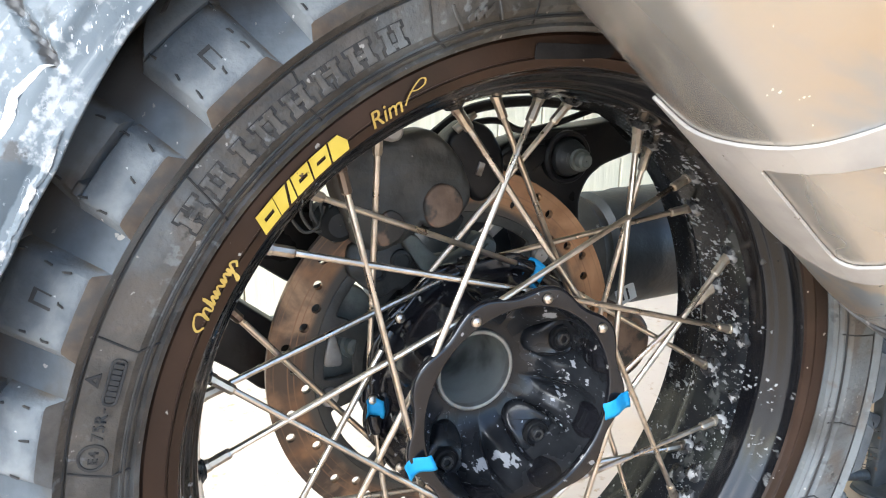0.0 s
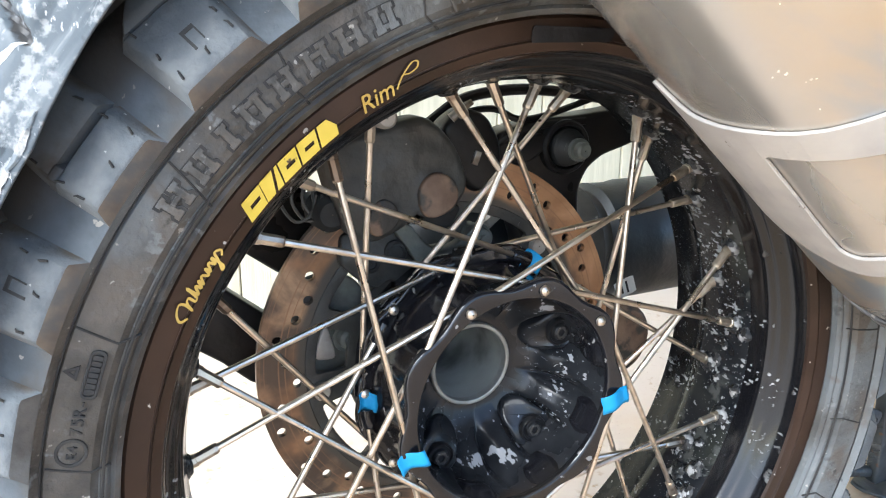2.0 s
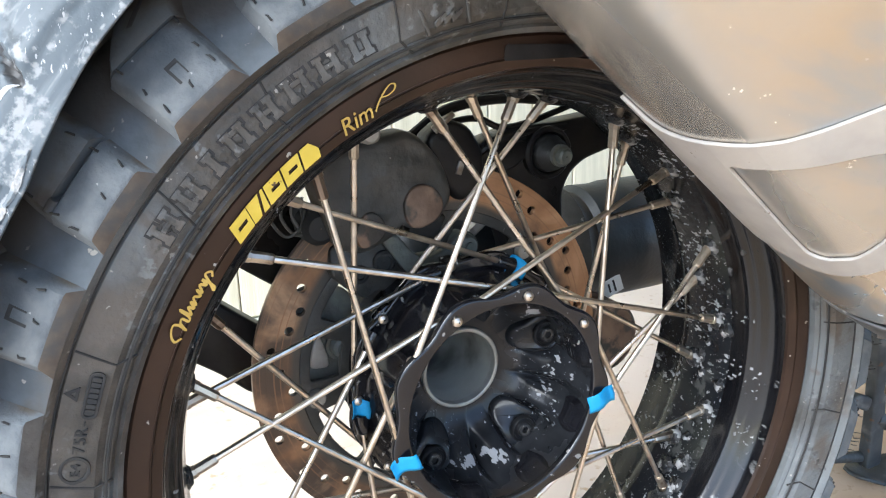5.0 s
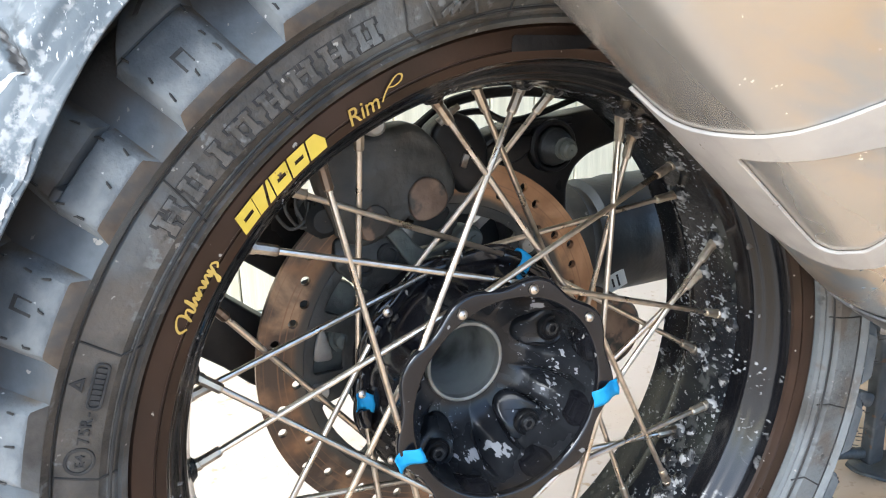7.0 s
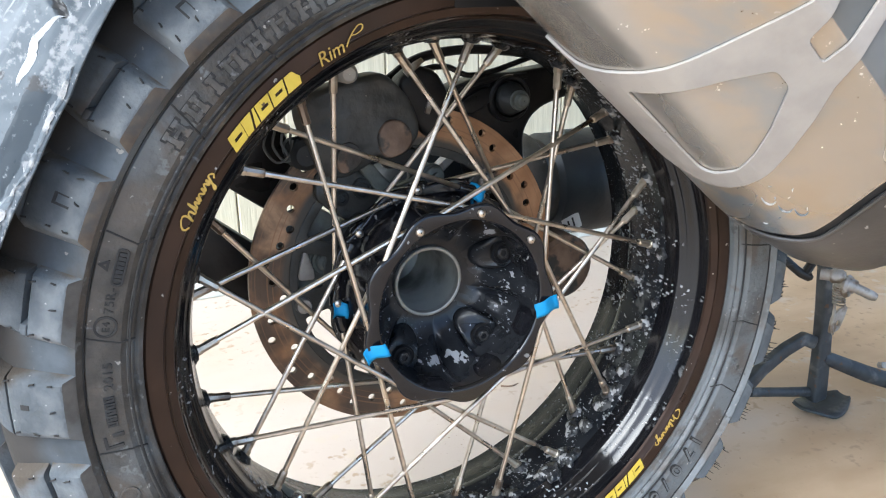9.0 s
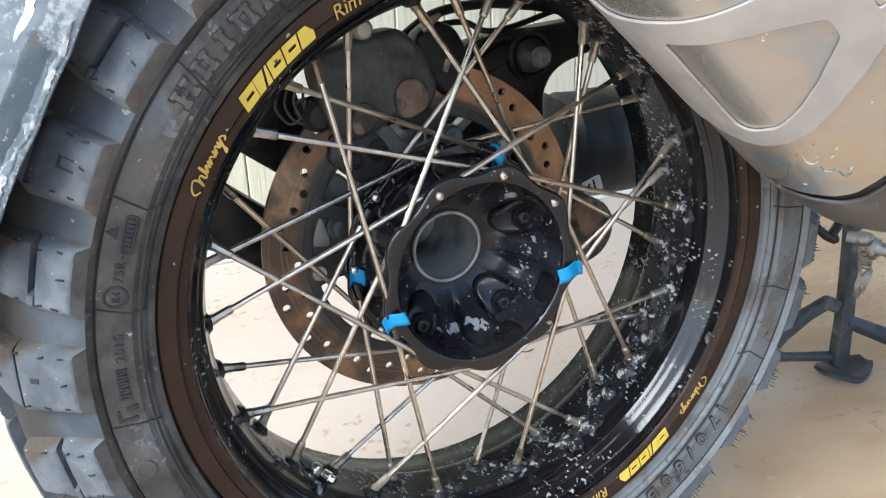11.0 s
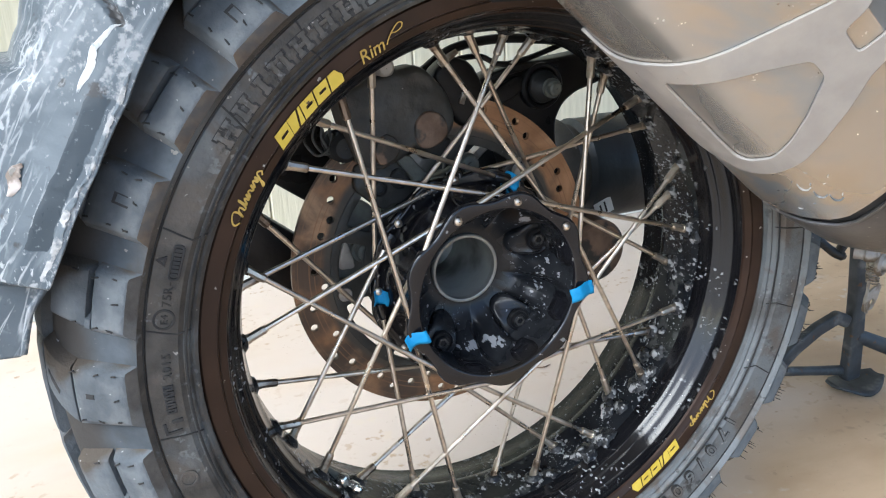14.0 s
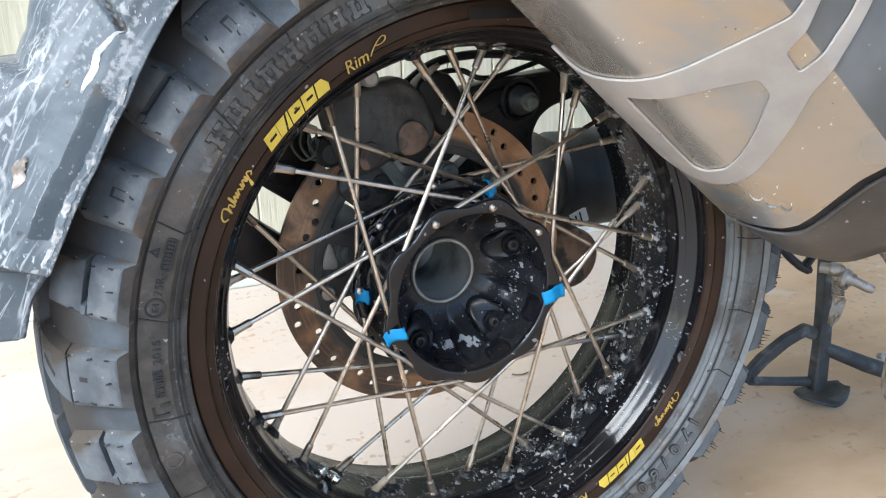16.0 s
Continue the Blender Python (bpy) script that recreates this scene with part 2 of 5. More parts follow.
HUB_BLACK = material("black hub paint", ((0.010, 0.011, 0.013), (0.019, 0.020, 0.023)), 50, 0.27, 0.0, bump=0.25, bump_scale=110, rough_var=0.08, spec=0.32,
                     flecks=(0.24, 0.25, 0.27), fleck_scale=420, fleck_at=(0.64, 0.68), fleck_mask=(24, 0.46, 0.58), fleck_stretch=(1, 0.45, 1), fleck_detail=9, worn=(("wear", (0.29, 0.29, 0.30), 230, 0.69, 0.71),), worn_stretch=(1, 0.38, 1), stain=(0.03, 0.022, 0.016), stain_scale=18,
                     stain_at=(0.58, 0.72))
HUB_CLEAN = material("black flange paint", ((0.005, 0.005, 0.007), (0.010, 0.010, 0.012)), 50, 0.15, 0.0, bump=0.25, bump_scale=80, rough_var=0.06, spec=0.5,
                     flecks=(0.2, 0.19, 0.18), fleck_scale=150, fleck_at=(0.68, 0.71), stain=(0.014, 0.012, 0.010), stain_scale=16, stain_at=(0.54, 0.7))
BLACK_PART = material("black coated metal", ((0.008, 0.008, 0.009), (0.015, 0.015, 0.016)), 60, 0.36, bump=0.3, spec=0.28, stain=(0.022, 0.020, 0.017), stain_scale=14,
                      stain_at=(0.55, 0.72))
CALIPER = material("dusty caliper casting", ((0.032, 0.032, 0.029), (0.052, 0.051, 0.046)), 60, 0.55, bump=0.6, bump_scale=70, bump_dist=0.003, stain=(0.085, 0.071, 0.057),
                   stain_scale=16, stain_at=(0.54, 0.74), flecks=(0.2, 0.19, 0.17), fleck_scale=140, fleck_at=(0.7, 0.74))
BRACKET = material("grey-green cast alloy", ((0.09, 0.098, 0.088), (0.16, 0.168, 0.148)), 60, 0.55, bump=0.5, bump_scale=220, stain=(0.055, 0.055, 0.048),
                   stain_scale=18, stain_at=(0.5, 0.7), flecks=(0.25, 0.24, 0.2), fleck_scale=120, fleck_at=(0.7, 0.74))
STEEL = material("stainless spoke", ((0.47, 0.41, 0.34), (0.64, 0.57, 0.485)), 120, 0.34, 1.0, bump=0.1, bump_scale=400, stain=(0.3, 0.24, 0.18), stain_scale=30,
                 stain_at=(0.58, 0.75), per_object=0.12)
NIPPLE = material("dull plated nipple", ((0.4, 0.34, 0.27), (0.52, 0.46, 0.38)), 120, 0.38, 0.9, bump=0.1, stain=(0.16, 0.12, 0.09), stain_scale=60, per_object=0.2)
DISC = material("rusty brake disc", ((0.31, 0.16, 0.08), (0.47, 0.27, 0.145)), 30, 0.42, 0.4, bump=0.1, bump_scale=200, stain=(0.10, 0.072, 0.054),
                stain_scale=22, stain_at=(0.50, 0.74), tone_lean=(0.11, -0.05, 0.2, 12, 0.1, 0.0), streaks=(0.58, 0.37, 0.22), streak_scale=18, streak_at=(0.54, 0.7),
                rings=(420, (0.27, 0.155, 0.09), (0.56, 0.74), (0.118, 0.124, (0.085, 0.078, 0.068), 0.012)))
RUST = material("rust brown cast", ((0.12, 0.075, 0.05), (0.23, 0.15, 0.10)), 60, 0.7, 0.1, stain=(0.045, 0.040, 0.034), stain_scale=44, stain_at=(0.49, 0.60), bump=0.5)
BORE = material("grey bore", ((0.28, 0.285, 0.262), (0.36, 0.365, 0.335)), 30, 0.5, 0.1, bump=0.1, stain=(0.05, 0.05, 0.045), stain_scale=10)
RING = material("machined ring", ((0.24, 0.24, 0.22), (0.34, 0.34, 0.31)), 60, 0.45, 0.5, bump=0.1, stain=(0.12, 0.11, 0.1), stain_scale=25)
YELLOW = material("yellow decal", ((0.50, 0.36, 0.035), (0.60, 0.44, 0.06)), 60, 0.45, bump=0.05, flecks=(0.08, 0.05, 0.03), fleck_scale=140, fleck_at=(0.68, 0.72))
GOLD = material("gold script decal", ((0.40, 0.26, 0.05), (0.5, 0.34, 0.08)), 60, 0.4, bump=0.05)
TAPE = material("blue painter's tape", ((0.01, 0.21, 0.45), (0.016, 0.26, 0.52)), 90, 0.7, bump=0.3, bump_scale=600)
# paler towards -x and +y: the brighter light there is painted into the colour
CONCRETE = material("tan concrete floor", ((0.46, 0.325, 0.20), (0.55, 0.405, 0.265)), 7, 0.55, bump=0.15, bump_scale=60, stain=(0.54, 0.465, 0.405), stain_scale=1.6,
                    stain_at=(0.52, 0.86), tone_lean=(1.22, 0.62, 0.32, 0.55, 1.6, -1.0), flecks=(0.34, 0.25, 0.17), fleck_scale=38, fleck_at=(0.66, 0.72), fleck_mask=(4, 0.45, 0.6),
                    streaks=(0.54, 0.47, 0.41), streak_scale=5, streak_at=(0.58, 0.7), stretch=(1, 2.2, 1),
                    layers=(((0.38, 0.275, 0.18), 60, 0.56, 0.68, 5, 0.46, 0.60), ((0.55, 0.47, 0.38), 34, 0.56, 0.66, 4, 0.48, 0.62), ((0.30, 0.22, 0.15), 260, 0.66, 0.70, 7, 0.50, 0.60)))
SIDING = material("cream painted siding", ((0.55, 0.515, 0.38), (0.64, 0.60, 0.455)), 14, 0.6, bump=0.5, bump_scale=30, bump_dist=0.002, stretch=(8, 1, 0.6),
                  stain=(0.50, 0.47, 0.34), stain_scale=3)
CURB_PAINT = material("white painted curb", ((0.6, 0.62, 0.56), (0.72, 0.73, 0.67)), 14, 0.7, bump=0.4, bump_scale=60, stain=(0.4, 0.4, 0.35), stain_scale=9,
                      stain_at=(0.58, 0.7))
GUARD = material("scuffed grey plastic", ((0.066, 0.081, 0.094), (0.098, 0.115, 0.130)), 24, 0.5, bump=0.7, bump_scale=80, bump_dist=0.0015, spec=0.35,
                 streak_stretch=(1.9, 1.9, 0.3), streak_turn=-31, veins=(0.40, 0.41, 0.415), vein_scale=26, vein_width=0.010, vein_mask=(0.50, 0.62),
                 crackle=(((0.33, 0.34, 0.345), 34, 0.045, 16, 0.45, 0.60), ((0.36, 0.375, 0.38), 75, 0.08, 22, 0.47, 0.62)), streaks=(0.165, 0.183, 0.197), streak_scale=42, streak_at=(0.52, 0.68),
                 flecks=(0.42, 0.425, 0.43), fleck_scale=420, fleck_at=(0.64, 0.69), fleck_stretch=(1.4, 1.4, 0.5), fleck_mask=(30, 0.50, 0.60),
                 layers=(((0.30, 0.31, 0.315), 150, 0.58, 0.66, 15, 0.54, 0.64), ((0.05, 0.046, 0.042), 120, 0.60, 0.68, 20, 0.56, 0.66)),
                 worn=(("clean", (0.027, 0.037, 0.046), 70, 0.66, 0.80), ("dark_line", (0.035, 0.034, 0.034), 110, 0.66, 0.78), ("wear", (0.25, 0.257, 0.26), 260, 0.61, 0.80)))
CRUST = material("pale crusted dirt", ((0.30, 0.295, 0.285), (0.46, 0.45, 0.435)), 160, 0.85, bump=0.9, bump_scale=260, bump_dist=0.002, stain=(0.13, 0.15, 0.165), stain_scale=100, stain_at=(0.46, 0.56))
# for the unseen overhead slab; dull, so that it bounces little light
BLOCKER_PAINT = material("dull sky blocker paint", ((0.22, 0.21, 0.19), (0.28, 0.27, 0.245)), 8, 0.7, bump=0.2, bump_scale=40, stain=(0.2, 0.19, 0.17), stain_scale=2)
# tan and blue-grey patches put blurred reflections into the steel's colour
SILENCER = material("brushed silencer steel", ((0.45, 0.415, 0.365), (0.53, 0.485, 0.43)), 9, 0.24, 0.71, bump=0.05, bump_scale=40, stain=(0.50, 0.425, 0.335), stain_scale=9,
                    stain_at=(0.46, 0.68), flecks=(0.62, 0.58, 0.53), fleck_scale=240, fleck_at=(0.66, 0.70), fleck_mask=(26, 0.63, 0.68), rough_var=0.08, spec=0.8,
                    layers=(((0.66, 0.65, 0.63), 230, 0.67, 0.70, 12, 0.56, 0.64), ((0.16, 0.13, 0.10), 310, 0.70, 0.73, 12, 0.50, 0.62), ((0.34, 0.365, 0.385), 30, 0.52, 0.68, 7, 0.50, 0.64)),
                    streaks=(0.38, 0.405, 0.43), streak_scale=13, streak_at=(0.53, 0.68), streak_stretch=(0.3, 1, 1), streak_turn=40)
SHIELD = material("matt grey heat shield", ((0.30, 0.275, 0.25), (0.35, 0.322, 0.292)), 60, 0.55, 0.0, bump=0.15, bump_scale=300, stain=(0.38, 0.345, 0.305), stain_scale=14,
                  flecks=(0.10, 0.075, 0.055), fleck_scale=240, fleck_at=(0.68, 0.71), fleck_mask=(16, 0.56, 0.62))
DARK_STEEL = material("dark exhaust steel", ((0.065, 0.062, 0.060), (0.105, 0.098, 0.092)), 14, 0.36, 0.45, bump=0.2, stain=(0.16, 0.15, 0.145), stain_scale=7, stain_at=(0.5, 0.75),
                      flecks=(0.3, 0.28, 0.25), fleck_scale=130, fleck_at=(0.70, 0.73))
GREY_FACE = material("satin grey upper face", ((0.115, 0.123, 0.124), (0.155, 0.163, 0.163)), 9, 0.4, 0.35, bump=0.08, stain=(0.19, 0.205, 0.215), stain_scale=6, flecks=(0.3, 0.3, 0.3), fleck_scale=90, fleck_at=(0.72, 0.75))
STAND_STEEL = material("worn grey painted steel", ((0.026, 0.031, 0.036), (0.052, 0.059, 0.065)), 40, 0.55, 0.2, bump=0.4, stain=(0.15, 0.15, 0.145), stain_scale=30,
                       stain_at=(0.55, 0.72), flecks=(0.1, 0.055, 0.03), fleck_scale=70, fleck_at=(0.66, 0.72))
ZINC = material("dusty zinc plated steel", ((0.30, 0.28, 0.255), (0.44, 0.42, 0.385)), 60, 0.5, 0.5, bump=0.3, stain=(0.17, 0.135, 0.10), stain_scale=40, stain_at=(0.48, 0.62))
DARK_BLUE = material("dusty dark blue casting", ((0.012, 0.016, 0.020), (0.024, 0.030, 0.034)), 25, 0.45, bump=0.4, stain=(0.050, 0.056, 0.058), stain_scale=14,
                     stain_at=(0.5, 0.75))
BOOT = material("dusty black rubber boot", ((0.014, 0.015, 0.016), (0.028, 0.029, 0.029)), 50, 0.5, spec=0.3, bump=0.3, stain=(0.075, 0.072, 0.066), stain_scale=20, stain_at=(0.5, 0.7))
MUD = material("dried pinkish mud", ((0.40, 0.34, 0.30), (0.52, 0.46, 0.42)), 120, 0.9, bump=0.6, stain=(0.2, 0.16, 0.13), stain_scale=80, stain_at=(0.5, 0.62))
SCUFF = material("chalky white scuff", ((0.42, 0.43, 0.43), (0.58, 0.58, 0.57)), 120, 0.8, bump=0.4, stain=(0.2, 0.22, 0.23), stain_scale=70, stain_at=(0.54, 0.64))
CHROME = material("bright plated metal", ((0.62, 0.63, 0.64), (0.74, 0.75, 0.76)), 90, 0.2, 1.0, bump=0.1, stain=(0.3, 0.29, 0.27), stain_scale=70, stain_at=(0.56, 0.7))
LABEL_WHITE = material("white sticker", ((0.6, 0.6, 0.58), (0.7, 0.7, 0.68)), 60, 0.5, bump=0.05)

# ---- building helpers ----


def part(name, bm, mat, parent=None, label="", smooth=True, angle=35.0, m=None):
    """Links a bmesh as one mesh object, under a thing where one is given."""
    bmesh.ops.recalc_face_normals(bm, faces=bm.faces[:])
    me = bpy.data.meshes.new(name)
    bm.to_mesh(me)
    bm.free()
    if smooth:
        me.shade_smooth()
        me.set_sharp_from_angle(angle=radians(angle))
    me.materials.append(mat)
    ob = new(name, me)
    if m is not None:
        ob.matrix_local = m
    if parent is not None:
        ob.parent = parent
    if label:
        tagged(ob, label)
    return ob


def thing(name, m, label, category, group="", kind=""):
    ob = new(name)
    ob.empty_display_size = 0.02
    ob.matrix_world = m
    return tagged(ob, label, category, group, kind)


def lathe(profile, n=180, a0=0.0, a1=360.0, closed=False):
    """Turns (y, r) pairs about the y axis; angles in degrees from +x towards +z."""
    bm = bmesh.new()
    whole = abs(a1 - a0) >= 359.99
    k = n if whole else n + 1
    rings = []
    for i in range(k):
        a = radians(a0 + (a1 - a0) * i / n)
        rings.append([bm.verts.new((r * math.cos(a), y, r * math.sin(a))) for y, r in profile])
    p = len(profile)
    for i in range(n):
        A, B = rings[i], rings[(i + 1) % k]
        for j in range(p if closed else p - 1):
            bm.faces.new((A[j], B[j], B[(j + 1) % p], A[(j + 1) % p]))
    if closed and not whole:
        bm.faces.new(rings[0])
        bm.faces.new(rings[-1])
    return bm


def tube(points, radius, n=10, caps=True, bm=None):
    """A round bar along points; radius may be a list."""
    bm = bm or bmesh.new()
    pts = [Vector(p) for p in points]
    rad = radius if isinstance(radius, (list, tuple)) else [radius] * len(pts)
    rings, side = [], None
    for i, p in enumerate(pts):
        d = (pts[min(i + 1, len(pts) - 1)] - pts[max(i - 1, 0)]).normalized()
        if side is None:
            side = d.orthogonal().normalized()
        side = (side - d * side.dot(d)).normalized()
        up = d.cross(side)
        rings.append([bm.verts.new(p + rad[i] * (math.cos(2 * math.pi * k / n) * side + math.sin(2 * math.pi * k / n) * up)) for k in range(n)])
    for A, B in zip(rings, rings[1:]):
        for k in range(n):
            bm.faces.new((A[k], A[(k + 1) % n], B[(k + 1) % n], B[k]))
    if caps:
        bm.faces.new(rings[0])
        bm.faces.new(rings[-1])
    return bm


def smooth_path(points, steps=8):
    """Points on a Catmull-Rom curve through the given ones."""
    p = [Vector(q) for q in points]
    p = [2 * p[0] - p[1]] + p + [2 * p[-1] - p[-2]]
    out = []
    for i in range(1, len(p) - 2):
        for s in range(steps):
            t = s / steps
            a, b, c, d = p[i - 1:i + 3]
            out.append(0.5 * (2 * b + (c - a) * t + (2 * a - 5 * b + 4 * c - d) * t * t + (3 * b - a - 3 * c + d) * t ** 3))
    return out + [p[-2]]


def block(size, bevel=0.0, m=None, segments=2):
    bm = bmesh.new()
    bmesh.ops.create_cube(bm, size=1, matrix=Matrix.Diagonal((*size, 1)))
    if bevel:
        bmesh.ops.bevel(bm, geom=bm.edges[:], offset=bevel, segments=segments, profile=0.5, affect='EDGES')
    if m is not None:
        bmesh.ops.transform(bm, matrix=m, verts=bm.verts)
    return bm


def plate(loops, depth, bevel=0.0, resolution=2):
    """A flat plate in the x-y plane, centred on z = 0, from closed outlines; inner outlines are holes."""
    cu = bpy.data.curves.new("outline", 'CURVE')
    cu.dimensions, cu.fill_mode, cu.extrude = '2D', 'BOTH', max(depth / 2 - bevel, 0)
    cu.bevel_depth, cu.bevel_resolution, cu.resolution_u = bevel, resolution, 1
    for loop in loops:
        sp = cu.splines.new('POLY')
        sp.points.add(len(loop) - 1)
        for q, (x, y) in zip(sp.points, loop):
            q.co = (x, y, 0, 1)
        sp.use_cyclic_u = True
    ob = bpy.data.objects.new("outline", cu)
    me = bpy.data.meshes.new_from_object(ob)
    bm = bmesh.new()
    bm.from_mesh(me)
    bpy.data.objects.remove(ob)
    bpy.data.curves.remove(cu)
    bpy.data.meshes.remove(me)
    bmesh.ops.remove_doubles(bm, verts=bm.verts, dist=2e-5)
    return bm


def circle(cx, cy, r, n=24):
    return [(cx + r * math.cos(2 * math.pi * k / n), cy + r * math.sin(2 * math.pi * k / n)) for k in range(n)]


def rounded(points, r, steps=5):
    """A closed outline with its corners rounded."""
    out, n = [], len(points)
    for i in range(n):
        a, b, c = (Vector(points[(i + k) % n]) for k in (-1, 0, 1))
        p = b + (a - b).normalized() * min(r, (a - b).length * 0.45)
        q = b + (c - b).normalized() * min(r, (c - b).length * 0.45)
        for s in range(steps + 1):
            t = s / steps
            v = (1 - t) ** 2 * p + 2 * t * (1 - t) * b + t * t * q
            out.append((v.x, v.y))
    return out


def words(text, height, depth=0.0004, shear=0.0, bold=0.0):
    """A word in the built-in font as a bmesh: its middle at the origin, its base on y = 0."""
    cu = bpy.data.curves.new("word", 'FONT')
    cu.body, cu.size, cu.extrude, cu.align_x, cu.shear, cu.offset = text, height * 1.4, depth / 2, 'CENTER', shear, bold
    cu.resolution_u = 3
    ob = bpy.data.objects.new("word", cu)
    me = bpy.data.meshes.new_from_object(ob)
    bm = bmesh.new()
    bm.from_mesh(me)
    bpy.data.objects.remove(ob)
    bpy.data.curves.remove(cu)
    bpy.data.meshes.remove(me)
    bmesh.ops.remove_doubles(bm, verts=bm.verts, dist=1e-5)
    return bm


def onto_wheel(bm, angle, radius, y, stretch=1.0, slope=0.0, inward=False):
    """Bends a flat piece (x along, y away from the axle, z out) round the wheel's face. slope: change of y per metre of radius."""
    for v in bm.verts:
        x, h, d = v.co
        if inward:
            h = -h
            x = -x
        r = radius + h
        a = radians(angle) - x * stretch / radius
        v.co = (r * math.cos(a), y - d + slope * h, r * math.sin(a))
    return bm


def xz(bm, y):
    """Stands a plate from the x-y plane up into the plane of the wheel at y."""
    bmesh.ops.transform(bm, matrix=Matrix.Translation((0, y, 0)) @ Matrix.Rotation(radians(90), 4, 'X'), verts=bm.verts)
    return bm

# ---- structure ----
# left edge of the unseen slab that blocks the sky overhead
BLOCKER_X = -1.4
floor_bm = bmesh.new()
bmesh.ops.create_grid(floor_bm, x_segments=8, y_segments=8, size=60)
tagged(part("floor", floor_bm, CONCRETE), "tan concrete floor slab, faint stains, brighter light painted in on one side", "floor", kind="structure")

WALL_Y = 1.10
wall = tagged(part("wall_north", block((9.0, 0.10, 3.0), m=Matrix.Translation((0, WALL_Y + 0.075, 1.5))), SIDING, smooth=False), "cream painted grooved wood siding wall", "wall",
              kind="structure")
board = block((0.1095, 0.018, 2.92), 0.003, segments=1)
board_me = None
for k in range(44):
    if board_me is None:
        ob = part("board", board, SIDING, wall, smooth=False)
        board_me = ob.data
    else:
        ob = new("board", board_me)
        ob.parent = wall
    ob.matrix_local = pose(-1.6 + 0.112 * k, WALL_Y + 0.017, 1.5)
curb = block((9.0, 0.04, 0.035), 0.005, Matrix.Translation((0, WALL_Y + 0.006, 0.017)))
tagged(part("trim", curb, CURB_PAINT, smooth=False), "white painted concrete curb along the wall", "curb", kind="structure")
# unseen slab added to hold back sky and sun on the right
sky_blocker = block((6.0, 3.2, 0.05), m=Matrix.Translation((3.0 + BLOCKER_X, -0.5, 2.35)))
tagged(part("ceiling", sky_blocker, BLOCKER_PAINT, smooth=False), "unseen plain slab added overhead to block sky light", "ceiling", kind="structure")

# ---- wheel ----
AXLE = Matrix.Translation((0, 0, ZC))
wheel = thing("rear_wheel", AXLE, "spoked motorcycle wheel, brown and black rim, knobbly tyre", "wheel")

rim_profile = [(0.137, 0.2325), (0.131, 0.233), (0.126, 0.224), (0.112, 0.218), (0.095, 0.214), (0.06, 0.205), (0.035, 0.214), (0.014, 0.222), (0.006, 0.2335),
               (0.0012, 0.2325), (0.0, 0.2305), (0.0006, 0.2235), (0.0009, 0.2208), (0.0021, 0.2204), (0.0021, 0.2198), (0.0011, 0.2194), (0.0022, 0.2180)]
edge_profile = [(0.0056, 0.2139), (0.0075, 0.2137), (0.0105, 0.2130), (0.0135, 0.2120), (0.0155, 0.2110), (0.0172, 0.2098), (0.0190, 0.2083), (0.0208, 0.2068), (0.0216, 0.2062), (0.0226, 0.2058), (0.0236, 0.2052),
                (0.0250, 0.2040), (0.0266, 0.2027), (0.0282, 0.2018), (0.0310, 0.2011), (0.0345, 0.2006), (0.0380, 0.2000), (0.0415, 0.1990)]
barrel_profile = [(0.0415, 0.1990),
                  *((0.046 + 0.0025 * k, 0.1978) for k in range(17)), (0.092, 0.2), (0.099, 0.2052), (0.112, 0.2062), (0.116, 0.2085), (0.13, 0.2098), (0.1355, 0.2155), (0.1375, 0.229), (0.137, 0.2325)]
part("rim", lathe(rim_profile + [(0.0030, 0.2155), (0.0036, 0.2145), (0.0056, 0.2139)], 240), BROWN, wheel, "dark brown anodised rim lip", angle=28)
barrel = part("rim_barrel", lathe(barrel_profile, 360), RIM_BLACK, wheel, "gloss black rim barrel with pale chips", angle=28)
part("rim_inner_edge", lathe(edge_profile, 240), RIM_GLOSS, wheel, "stepped gloss black inner edge of the rim", angle=60)



def polar(a, r, y):
    return Vector((r * math.cos(radians(a)), y, r * math.sin(radians(a))))


# tyre
side_profile = [(0.006, 0.2315), (-0.0035, 0.2325), (-0.0055, 0.235), (-0.0045, 0.2368), (-0.0075, 0.2385), (-0.0088, 0.2412), (-0.0084, 0.2418), (-0.0108, 0.2450), (-0.0118, 0.2535),
                (-0.0122, 0.2630), (-0.0108, 0.2640), (-0.0128, 0.2652), (-0.0162, 0.2682)]


def tread_r(y):
    """The radius of the worn tread's surface at y."""
    return float(np.interp(min(y, 0.14 - y), [-0.0205, -0.0185, -0.010, 0.0, 0.008, 0.013, 0.018, 0.023, 0.03, 0.05, 0.07],
                           [0.2735, 0.2765, 0.2873, 0.2998, 0.3095, 0.3143, 0.3172, 0.3190, 0.3208, 0.3236, 0.3248]))


def tread_point(y, sink):
    """A point (y, r) under the tread's surface by sink, square to it."""
    s = (tread_r(y + 0.0015) - tread_r(y - 0.0015)) / 0.003
    k = sink / math.sqrt(1 + s * s)
    return y + s * k, tread_r(y) - k


base_profile = [(-0.0162, 0.2682), (-0.0150, 0.2697)] + [tread_point(y, 0.0074) for y in (-0.0180, -0.010, -0.004, 0.002, 0.008, 0.013, 0.018, 0.023, 0.03, 0.05, 0.07)]
tyre = part("tyre", lathe(side_profile, 270), RUBBER, wheel, "worn black knobbly tyre, dusty sidewall", angle=30)
part("bead_line", tube([polar(3 * k, 0.2402, -0.0088) for k in range(121)], 0.0008, 6, caps=False), GROOVE, tyre, "dark line round the tyre's bead")
